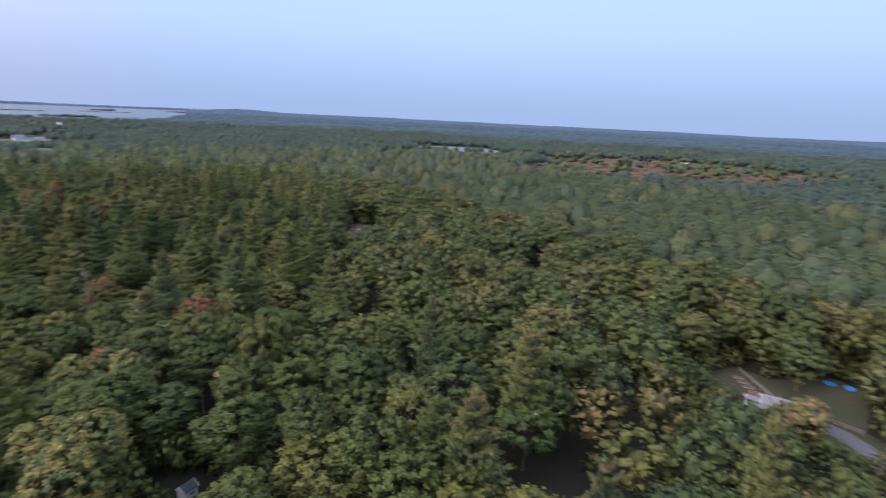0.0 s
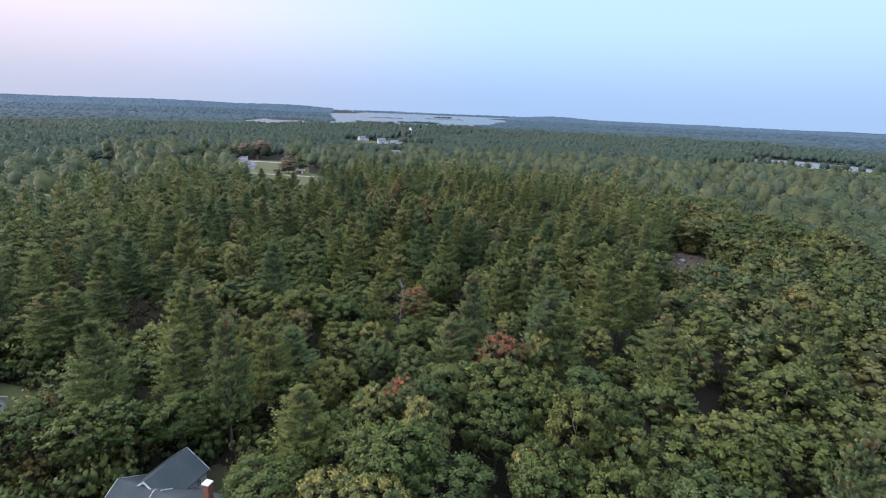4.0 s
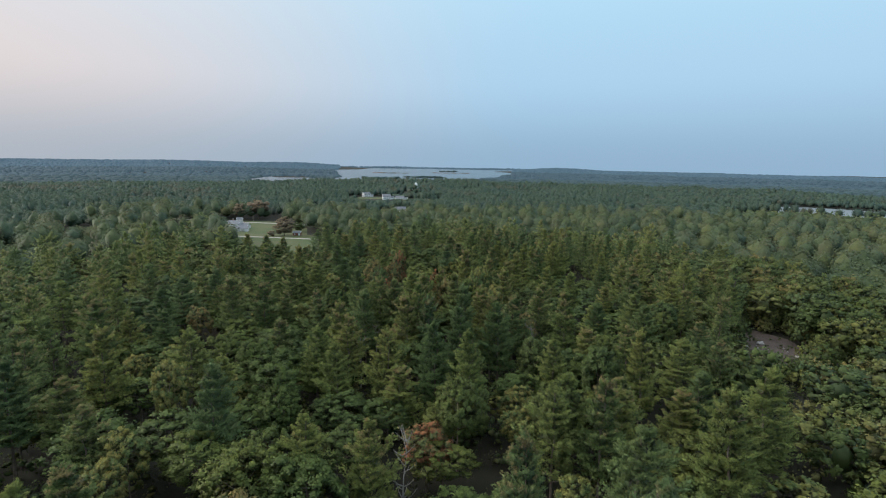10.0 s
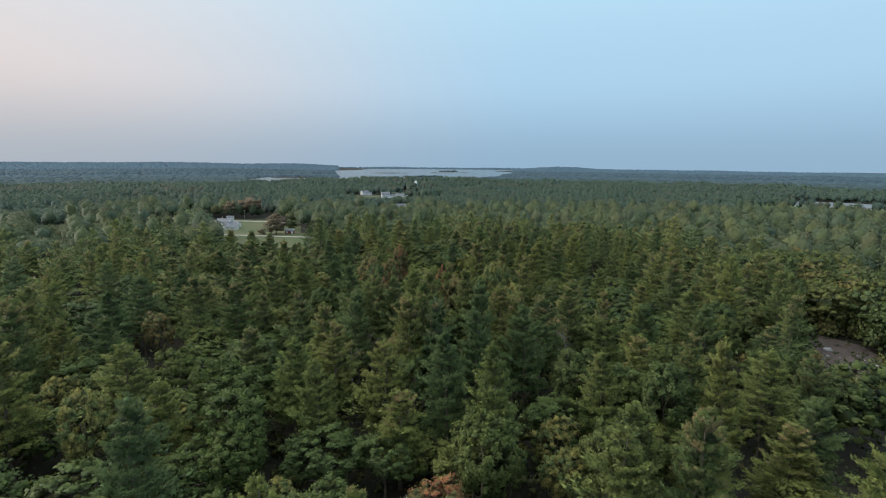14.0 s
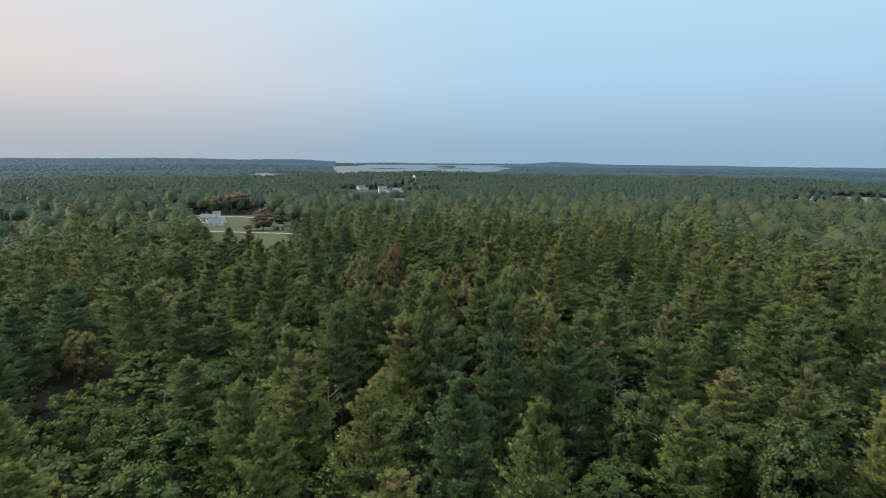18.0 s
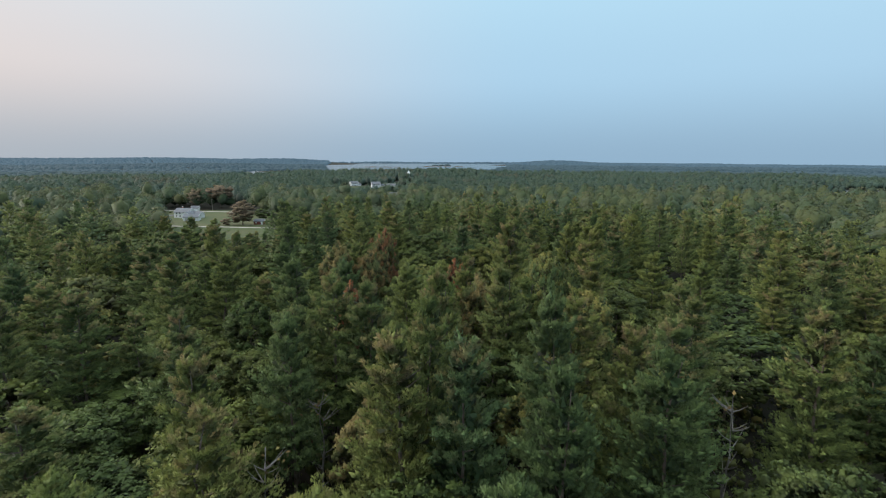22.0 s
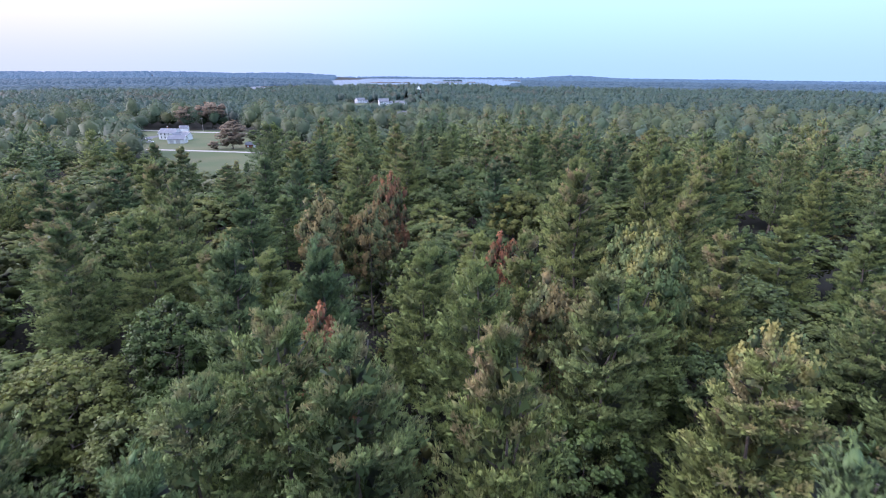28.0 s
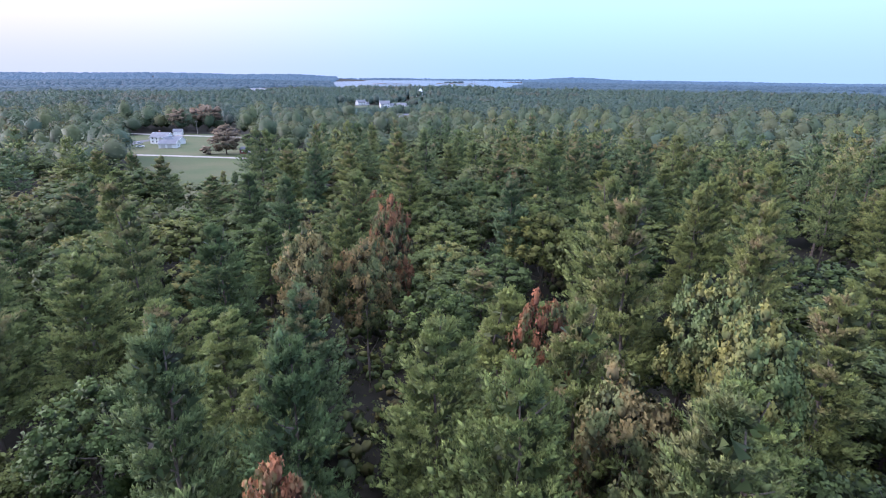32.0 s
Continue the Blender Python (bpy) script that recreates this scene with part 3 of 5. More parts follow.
east_house = building("house", 127.4, 0.1, -62, "low grey hip-like roofed house behind a rust-tinged tree")
wing(east_house, -5.5, 5.5, -4, 4, 2.6, 5.0, "x", m_white, m_shingle_b)
wing(east_house, -8.5, -5.5, -3, 3, 2.3, 3.9, "x", m_white, m_shingle_b, 0.3)
window(east_house, "y+", 4, -2, 1.0)
window(east_house, "y+", 4, 2, 1.0)
part("awning", box_bm(-9.6, 3.1, 2.0, -6.0, 5.2, 2.12, 0.02), m_red_paint, east_house, "red awning")
ribbon("driveway_east", [(132.3, -2.6), (132.3, -9.1), (128.4, -18.9), (123, -29.8), (115.4, -44)], 5.0, m_asphalt, 0.09, "pale asphalt drive beside the fence", "driveway")


def fence(pts, label):
    root = building("fence", pts[0][0], pts[0][1], 0, label, "fence", 0.05)
    (xa, ya), (xb, yb) = pts
    n = max(2, int(math.hypot(xb - xa, yb - ya) / 2.4))
    for k in range(n + 1):
        x, y = (xb - xa) * k / n, (yb - ya) * k / n
        part("post", box_bm(x - 0.06, y - 0.06, -0.1, x + 0.06, y + 0.06, 1.3, 0.01), m_wood, root)
    for z in (0.45, 0.8, 1.15):
        part("rail", tube_bm([(0, 0, z), (xb - xa, yb - ya, z)], [0.055, 0.055], 5), m_wood, root)


fence([(142.6, 19.2), (134.8, 6.8)], "split-rail wooden fence along the garden")
fence([(135.2, -4.8), (136, -11.3)], "split-rail wooden fence beside the drive")


def paddling_pool(x, y, r):
    root = building("paddling_pool", x, y, 0, "round blue plastic pool on the lawn", "pool", 0.05)
    pts = [(r * math.cos(a), r * math.sin(a)) for a in [k * 2 * math.pi / 16 for k in range(16)]]
    part("floor", prism_bm([(px * 0.95, py * 0.95) for px, py in pts], 0.0, 0.05), m_blue, root)
    part("rim", tube_bm([(px, py, 0.18) for px, py in pts] + [(pts[0][0], pts[0][1], 0.18)], [0.16] * 17, 6), m_blue, root)


paddling_pool(157, 3.1, 1.3)
paddling_pool(158.7, -0.8, 1.2)

trailer = building("flat_trailer", 124.8, 16.4, -35, "low flat trailer with pale rails parked in the yard", "trailer", 0.05)
part("bed", box_bm(-1.9, -0.9, 0.5, 1.9, 0.9, 0.6, 0.01), m_wood, trailer)
for wy in (-0.92, 0.92):
    part("side_rail", box_bm(-1.9, wy - 0.05, 0.6, 1.9, wy + 0.05, 0.9, 0.01), m_white, trailer)
    bm = bmesh.new()
    bmesh.ops.create_cone(bm, cap_ends=True, segments=12, radius1=0.3, radius2=0.3, depth=0.2, matrix=pose(0, wy * 1.12, 0.3, 90))
    part("wheel", bm, m_rubber, trailer)
part("drawbar", box_bm(1.9, -0.06, 0.42, 3.2, 0.06, 0.54), m_pole, trailer)
part("prop", box_bm(2.9, -0.05, 0, 3.0, 0.05, 0.45), m_pole, trailer)
for k in range(4):
    bed = building("garden_bed", 133.9 + 1.5 * k, 10.7 + 2.1 * k, -58, "raised wooden garden bed with dry stalks", "garden bed", 0.05)
    tagged(bed, group="garden beds in the yard")
    for x0, y0, x1, y1 in ((-1.2, -0.5, 1.2, -0.42), (-1.2, 0.42, 1.2, 0.5), (-1.2, -0.42, -1.12, 0.42), (1.12, -0.42, 1.2, 0.42)):
        part("plank", box_bm(x0, y0, 0, x1, y1, 0.3), m_wood, bed)
    part("soil", box_bm(-1.11, -0.41, 0, 1.11, 0.41, 0.24), m_dirt, bed)

# the white farm in the field
farm = building("farmhouse", -196, 541, -12, "white two-storey farmhouse with grey roofs and low wings")
wing(farm, -6, 6.5, -4.2, 4.2, 4.4, 7.2, "x", m_white, m_shingle_b)
wing(farm, 5, 12, -10, -3, 2.9, 5.2, "y", m_white, m_shingle_b)
wing(farm, 6.6, 15, -3.4, 3.2, 2.8, 4.9, "x", m_white, m_shingle_b)
for k in (-4, -1, 2):
    window(farm, "y-", -4.2, k, 2.9)
    window(farm, "y-", -4.2, k, 0.9)
for k in (-1.8, 1.8):
    window(farm, "x-", -6, k, 2.9)
    window(farm, "x-", -6, k, 0.9)
window(farm, "y-", -3.4, 13.6, 1.0)
chimney(farm, -2, 0.8, 6, 8.4, 0.35)
garage = building("garage", -180.5, 519, 8, "white gabled garage with a grey roof", "garage")
wing(garage, -5.2, 5.2, -3.6, 3.6, 2.8, 4.9, "x", m_white, m_shingle_b)
for k in (-2.7, 1.2):
    part("garage_door", box_bm(k - 1.3, -3.67, 0, k + 1.3, -3.58, 2.2, 0.02), m_siding, garage, "grey-white garage door")
window(garage, "x+", 5.2, 0, 1.0)
farm_shed = building("shed", -124, 497, 4, "small reddish shed with a pale door", "shed")
wing(farm_shed, -3.4, 3.4, -2.2, 2.2, 2.2, 3.6, "x", m_red_paint, m_shingle_b, 0.25)
part("door", box_bm(1.3, -2.27, 0, 2.9, -2.18, 1.9, 0.02), m_white, farm_shed, "white door")
part("door", box_bm(-2.4, -2.27, 0.7, -1.4, -2.18, 1.6, 0.02), m_white, farm_shed, "white hatch")
barn = building("outbuilding", -212, 596, 10, "small white outbuilding under the trees", "shed")
wing(barn, -3, 3, -2.4, 2.4, 2.6, 4.4, "x", m_white, m_shingle_b)
ribbon("farm_track", [(-262, 470), (-228, 477), (-200, 486), (-172, 484), (-150, 481), (-120, 476), (-96, 472), (-66, 466)], 4.2, m_gravel, 0.12, "pale gravel farm track across the field", "track")
ribbon("road_farm", [(-290, 612), (-240, 598), (-206, 590), (-185, 587), (-161, 582), (-128, 572)], 6.0, m_gravel, 0.12, "pale road behind the farmhouse", "road")
ribbon("farm_drive", [(-208, 510), (-214, 525), (-217, 545), (-212, 562), (-206, 588)], 9.0, m_asphalt, 0.14, "grey farm drive and parking area", "driveway")
car(-209, 536, 60, m_car, "pale car parked beside the white farmhouse")
car(-199, 519, 20, m_white, "white car parked near the farm garage")
car(-150, 578, 10, m_rubber, "dark car standing on the road")


def utility_pole(x, y, turn, h=10.5):
    root = building("utility_pole", x, y, turn, "tall grey wooden utility pole with a crossarm", "utility pole")
    tagged(root, group="utility poles by the road")
    part("pole", tube_bm([(0, 0, -0.3), (0, 0, h)], [0.19, 0.13], 8), m_pole, root)
    part("crossarm", box_bm(-1.2, -0.06, h - 0.9, 1.2, 0.06, h - 0.76, 0.01), m_pole, root)
    for k in (-1.05, -0.4, 0.4, 1.05):
        part("insulator", tube_bm([(k, 0, h - 0.76), (k, 0, h - 0.55)], [0.06, 0.04], 6), m_stone, root)


for x, y in ((-199, 600), (-240, 529), (-262, 545), (-262, 518), (-120, 592), (-112, 905), (-128, 985)):
    utility_pole(x, y, 20)

west_house = building("house", -283, 462, 20, "low white house with a grey roof behind pines")
wing(west_house, -8, 6, -3.8, 3.8, 3.0, 5.4, "x", m_white, m_shingle_b)
wing(west_house, -3, 3, -7, -2, 2.8, 4.8, "y", m_white, m_shingle_b)
for k in (-6, 4):
    window(west_house, "y-", -3.8, k, 1.0)


def village_house(x, y, turn, w, d, e, r, wall, roof, label):
    root = building("house", x, y, turn, label)
    wing(root, -w / 2, w / 2, -d / 2, d / 2, e, r, "x", wall, roof)
    wing(root, w / 2 - 0.5, w / 2 + 6, -d / 2 + 0.8, d / 2 - 1.2, e * 0.6, r * 0.6, "x", wall, roof)
    for k in range(int(w / 3)):
        for z in ([0.9, 3.6] if e > 4.5 else [0.9]):
            window(root, "y-", -d / 2, -w / 2 + 1.6 + 3 * k, z, 1.0, 1.4)
    return root


village_house(-88, 925, 15, 13, 9, 5.4, 9.0, m_white, m_shingle_b, "white two-storey village house with a pale green-grey roof")
village_house(-66, 935, -10, 14, 8, 3.0, 5.5, m_white, m_shingle_b, "long low white village house")
village_house(-135, 1020, 40, 14, 9, 5.0, 8.5, m_white, m_shingle_b, "white house on a rise among trees")
village_house(-48, 700, 12, 13, 8, 3.0, 5.6, m_white, m_shingle_b, "low pale house among yellowing trees")
village_house(20, 560, -8, 9, 7, 5.5, 8.0, m_white, m_tan_roof, "small house with a tan roof showing over trees")
chapel = building("chapel", -56, 1165, 10, "white building with a pointed turret among dark trees", "chapel")
wing(chapel, -8, 4.5, -4, 4, 5.5, 9.0, "x", m_white, m_shingle_b)
part("tower", box_bm(4, -3.0, -0.3, 10, 3.0, 10, 0.05), m_white, chapel)
bm = bmesh.new()
bmesh.ops.create_cone(bm, cap_ends=True, segments=4, radius1=4.4, radius2=0.1, depth=5, matrix=pose(7, 0, 12.5, 0, 0, 45))
part("spire", bm, m_white, chapel)
for k in (-6, -2, 2):
    window(chapel, "y-", -4, k, 2.5, 1.4, 3.0)
marsh_house = building("house", 897, 520, 30, "pale low building at the edge of the marsh")
wing(marsh_house, -14, 14, -6, 6, 3.5, 6.5, "x", m_white, m_shingle_b)

# the bare clearing: felled wood, boulders, brush
for k in range(14):
    rr = random.Random(k)
    lx, ly, la, ll = 109 + rr.uniform(-4, 6), 195 + rr.uniform(-3, 5), rr.uniform(0, 180), rr.uniform(1.5, 3.6)
    lg = building("log", lx, ly, la, "pale felled log lying on bare earth", "log", 0.05)
    tagged(lg, group="felled logs in the clearing")
    part("stem", tube_bm([(-ll / 2, 0, 0.15), (ll / 2, 0, 0.15)], [0.16, 0.12], 8), m_dead, lg)
    part("cut_end", tube_bm([(-ll / 2 - 0.012, 0, 0.15), (-ll / 2 - 0.002, 0, 0.15)], [0.14, 0.14], 8), m_wood, lg, "pale cut end")
for k in range(9):
    rr = random.Random(70 + k)
    bm = bmesh.new()
    bmesh.ops.create_icosphere(bm, subdivisions=2, radius=1)
    for v in bm.verts:
        v.co = Vector((v.co.x * 1.2, v.co.y, v.co.z * 0.7)) * (0.8 + 0.35 * noise.noise(v.co * 1.7 + Vector((k, 0, 0))))
    me = bpy.data.meshes.new("boulder")
    bm.to_mesh(me)
    bm.free()
    me.materials.append(m_stone)
    st = tagged(new("boulder", me), "grey rounded boulder in the clearing", "boulder", "boulders of the clearing")
    st.matrix_basis = Matrix.LocRotScale((121 + rr.uniform(-8, 8) if k else 121.5, 216 + rr.uniform(-10, 10) if k else 221.5, 0.25), Euler((0, 0, k)), Vector((1, 1, 1)) * (1.4 if not k else rr.uniform(0.3, 0.8)))

# ---- trees: crowns as numbers, shared by the single trees and the woods ----


def unit(v):
    return v / np.maximum(np.linalg.norm(v, axis=-1, keepdims=True), 1e-9)


def ico():
    bm = bmesh.new()
    bmesh.ops.create_icosphere(bm, subdivisions=1, radius=1)
    bm.verts.ensure_lookup_table()
    v = np.array([v.co[:] for v in bm.verts])
    f = np.array([[x.index for x in fc.verts] for fc in bm.faces])
    bm.free()
    return v, f


ICO_V, ICO_F = ico()


class Bits:
    """Gathers triangles: how far each corner is a tan tip, how far new growth or a painted lit top, and which way its
    clump faces.
    """

    def __init__(self):
        self.v, self.f, self.tip, self.grow, self.way, self.n = [], [], [], [], [], 0

    def add(self, v, f, tip=0.0, grow=0.0, way=(0.0, 0.0, 1.0)):
        self.v.append(v)
        self.f.append(np.asarray(f) + self.n)
        self.tip.append(np.broadcast_to(tip, len(v)))
        self.grow.append(np.broadcast_to(grow, len(v)))
        self.way.append(unit(np.broadcast_to(way, (len(v), 3))))
        self.n += len(v)

    def done(self):
        return tuple(np.concatenate(q) for q in (self.v, self.f, self.tip, self.grow, self.way))


def leaves(rng, centres, outward, size, flat=0.85):
    """Ragged leaf sprays: two triangles each, bent along the middle."""
    n = len(centres)
    normal = unit(outward + rng.normal(0, flat, (n, 3)))
    side = unit(np.cross(normal, rng.normal(0, 1, (n, 3))))
    fore = np.cross(normal, side)
    s = size * rng.uniform(0.6, 1.35, (n, 1))
    a = centres + fore * s * 0.62
    b2 = centres + side * s * 0.42 - normal * s * 0.16
    c = centres - fore * s * 0.55
    d = centres - side * s * 0.42 - normal * s * 0.16
    v = np.stack([a, b2, c, d], 1).reshape(-1, 3)
    i = np.arange(n)[:, None] * 4
    return v, np.concatenate([i + [0, 1, 2], i + [0, 2, 3]])


def broadleaf(seed, puffs, per, leaf, h=17.0, r=4.6, base=0.34, core=0.8, puff=1.4, low=1.55):
    """A broad crown of billows, uneven in outline. Its height is h, its half width r."""
    rng = np.random.default_rng(seed)
    out = Bits()
    k = np.arange(puffs)
    up = 1 - low * (k + 0.5) / puffs
    ang = k * 2.39996 + rng.uniform(0, 6)
    ring = np.sqrt(1 - up ** 2)
    dirs = unit(np.stack([ring * np.cos(ang), ring * np.sin(ang), up], 1) + rng.normal(0, 0.14, (puffs, 3)))
    half = h * (1 - base) / 2
    az = np.arctan2(dirs[:, 1], dirs[:, 0])
    # a few great boughs push the outline out, with hollows between them
    lump = 1 + 0.17 * np.sin(2 * az + seed) * (1 - dirs[:, 2] ** 2) + 0.12 * np.sin(3 * az + 2.1 * seed)
    boughs = unit(rng.normal(0, 1, (7, 3)) + [0, 0, 0.6])
    swell = np.max(dirs @ boughs.T, 1)
    reach = (0.70 + 0.26 * np.clip((swell - 0.55) / 0.4, 0, 1)) * lump * rng.uniform(0.86, 1.1, puffs)
    cen = dirs * reach[:, None] * [r, r, half] + [0, 0, h - half * 1.05]
    pr = puff * 0.98 * r * rng.uniform(0.7, 1.15, puffs) * 1.75 / puffs ** 0.5
    heart = np.array([0, 0, h - half * 1.05])
    if core and puffs < 50:
        # inner heart at the darkest tone, crown shade put into its colour
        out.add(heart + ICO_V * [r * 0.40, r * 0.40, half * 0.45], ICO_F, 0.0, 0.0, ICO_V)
    for c, p, e in zip(cen, pr, dirs):
        face = unit(e + [0, 0, 0.35])
        if core:
            # billow core toned darker than its leaves, lighter on top: painted shade
            lv = ICO_V * rng.uniform(0.5, 1.3, (len(ICO_V), 1))
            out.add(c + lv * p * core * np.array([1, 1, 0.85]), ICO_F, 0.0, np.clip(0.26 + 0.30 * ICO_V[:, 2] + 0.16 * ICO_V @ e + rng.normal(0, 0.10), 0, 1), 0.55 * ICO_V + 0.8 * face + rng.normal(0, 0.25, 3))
        if per:
            d = unit(rng.normal(0, 1, (per, 3)) + [0, 0, 0.4] + 0.9 * e)
            lv, lf = leaves(rng, c + d * p * (max(core, 0.5) + rng.uniform(-0.15, 0.62, (per, 1))) * [1, 1, 0.88], d, leaf, 0.7)
            # upward and outward leaves get a lighter colour, as painted light
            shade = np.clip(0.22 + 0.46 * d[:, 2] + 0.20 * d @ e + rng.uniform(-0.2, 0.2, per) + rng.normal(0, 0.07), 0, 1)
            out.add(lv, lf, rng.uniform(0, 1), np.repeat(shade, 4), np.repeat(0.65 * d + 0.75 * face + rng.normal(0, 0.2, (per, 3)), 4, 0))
    return out.done()


def needle_tufts(rng, centres, outward, size, blades, width=0.25):
    """Brushes of needles: narrow blades that point out and up."""
    n = len(centres)
    d = unit(outward[:, None] * 0.8 + rng.normal(0, 0.5, (n, blades, 3)) + [0, 0, 0.6])
    side = unit(np.cross(d, rng.normal(0, 1, (n, blades, 3))))
    s = size * rng.uniform(0.65, 1.3, (n, blades, 1))
    c = centres[:, None]
    v = np.stack([c - d * s * 0.2, c + d * s * 0.75 + side * s * width, c + d * s - side * s * width * 0.6], 2).reshape(-1, 3)
    return v, np.arange(n * blades * 3).reshape(-1, 3), np.tile([0.0, 1.0, 1.0], n * blades)


OCT_V = np.array([[1.0, 0, 0], [0, 1, 0], [-1, 0, 0], [0, -1, 0], [0, 0, 1], [0, 0, -1]])
OCT_F = np.array([[0, 1, 4], [1, 2, 4], [2, 3, 4], [3, 0, 4], [1, 0, 5], [2, 1, 5], [3, 2, 5], [0, 3, 5]])


def pine(seed, whorls, round_, fingers, tufts, blades, size, h=24.0, r=5.9, base=0.28, heads=3, slim=1.35):
    """A white pine: tiers of boughs, each ending in upturned fingers thick with needles, the hollows between painted
    dark.
    """
    rng = np.random.default_rng(seed)
    out = Bits()
    lean = rng.uniform(-0.9, 0.9, 2)
    bias, a0 = rng.uniform(0, 6.28), rng.uniform(0, 6.28)
    # needles round the stem, left at the darkest tone as painted shade
    n = whorls * round_ * (3 if tufts > 5 else 1)
    t = rng.uniform(0.02, 0.92, n)
    ang = rng.uniform(0, 6.283, n)
    rad = r * rng.uniform(0.05, 0.5, n) * (1 - 0.8 * t)
    turned = np.stack([np.cos(ang), np.sin(ang), np.full(n, 0.15)], 1)
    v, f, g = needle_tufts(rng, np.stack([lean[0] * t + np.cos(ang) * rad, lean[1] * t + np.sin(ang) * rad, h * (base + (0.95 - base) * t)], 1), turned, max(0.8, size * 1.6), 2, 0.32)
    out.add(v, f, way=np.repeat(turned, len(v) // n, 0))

    def finger(c, along, length, thick, tip, bright):
        side = unit(np.cross(along, [0, 0, 1.0]) + 1e-6)
        up = np.cross(side, along)
        jig = rng.uniform(0.6, 1.25, (6, 1))
        loc = OCT_V * jig
        v = c + (loc[:, :1] * along * length + loc[:, 1:2] * side * thick + loc[:, 2:] * up * thick * 0.62) * (0.58 if tufts > 5 else 0.8)
        face = unit(0.7 * along + [0, 0, 0.8])
        # the finger's top and outer end painted lighter, its underside darker
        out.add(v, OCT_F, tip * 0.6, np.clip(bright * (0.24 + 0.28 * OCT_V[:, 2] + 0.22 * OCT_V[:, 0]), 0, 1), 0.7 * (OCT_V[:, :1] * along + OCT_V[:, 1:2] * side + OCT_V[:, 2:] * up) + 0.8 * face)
        if tufts:
            u = rng.normal(0, 1, (tufts, 3)) + [0.25, 0, 0.55]
            u = unit(u)
            p = c + u[:, :1] * along * length * 0.9 + u[:, 1:2] * side * thick * 0.9 + u[:, 2:] * up * thick * 0.6
            way = u[:, :1] * along + u[:, 1:2] * side + u[:, 2:] * up
            nv, nf, g = needle_tufts(rng, p, unit(0.9 * along + 0.5 * way), size, blades, 0.11 if tufts > 5 else 0.2)
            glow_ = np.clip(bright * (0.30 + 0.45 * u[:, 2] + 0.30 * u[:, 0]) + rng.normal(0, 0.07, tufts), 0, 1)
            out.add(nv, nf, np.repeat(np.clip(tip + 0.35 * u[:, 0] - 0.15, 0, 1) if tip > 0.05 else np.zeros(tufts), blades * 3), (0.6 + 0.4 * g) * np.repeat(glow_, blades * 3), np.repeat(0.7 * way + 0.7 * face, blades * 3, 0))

    for wi in range(whorls):
        t0 = ((wi + rng.uniform(0.3, 0.7)) / whorls) ** 1.02
        fullness = rng.uniform(0.82, 1.12)
        count = max(3, round(round_ * (1.1 - 0.45 * t0)))
        for bi in range(count):
            if rng.uniform() < 0.10:
                continue
            t = min(1.0, max(0.0, t0 + rng.normal(0, 0.18) / whorls))
            a = a0 + wi * 0.9 + bi * 6.283 / count + rng.uniform(-0.3, 0.3)
            reach = r * (1.0 - 0.86 * t ** slim) * (0.66 + 0.34 * min(1, t * 5))
            length = reach * fullness * rng.uniform(0.72, 1.15) * (1 + 0.16 * math.cos(a - bias))
            rise = 0.10 + 0.75 * t ** 1.6 + rng.uniform(-0.08, 0.14)
            z = h * (base + (0.95 - base) * t)
            flat = np.array([math.cos(a), math.sin(a), 0.0])
            side = np.array([-math.sin(a), math.cos(a), 0.0])
            foot = np.array([lean[0] * t, lean[1] * t, z - length * rise * 0.6])
            tip_b = float(np.clip(rng.uniform(-0.35, 0.5) + 1.8 * (t - 0.45), 0, 1))
            for fi in range(fingers):
                q = 1.0 if fi == 0 else rng.uniform(0.42, 0.95)
                off = 0.0 if fi == 0 else (1 if fi % 2 else -1) * rng.uniform(0.25, 1.0)
                c = foot + flat * length * q * (1 - 0.12 * abs(off)) + side * off * (0.30 * length + 0.25) * (1.3 - 0.55 * q) + np.array([0, 0, 1.0]) * (length * rise * q ** 1.5 + rng.normal(0, 0.16))
                along = unit(flat * rng.uniform(0.7, 1.1) + side * off * 0.7 + [0, 0, 0.30 + 0.55 * rise + rng.uniform(-0.1, 0.25)])
                ln = (0.15 * length + 0.50) * rng.uniform(0.75, 1.2) * (3.6 / max(fingers, 2)) ** 0.4
                finger(c - along * ln * 0.45, along, ln, ln * rng.uniform(0.5, 0.68), tip_b, 0.55 + 0.45 * q)
    for k in range(heads):
        c = np.array([lean[0] + (rng.uniform(-1, 1) * 0.9 if k else 0), lean[1] + (rng.uniform(-1, 1) * 0.9 if k else 0), h * (0.955 if not k else 0.92)])
        for m in range(2):
            finger(c + rng.normal(0, 0.18, 3), unit(rng.normal(0, 0.35, 3) + [0, 0, 1.0]), 0.85, 0.5, 0.9, 0.9)
    return out.done()


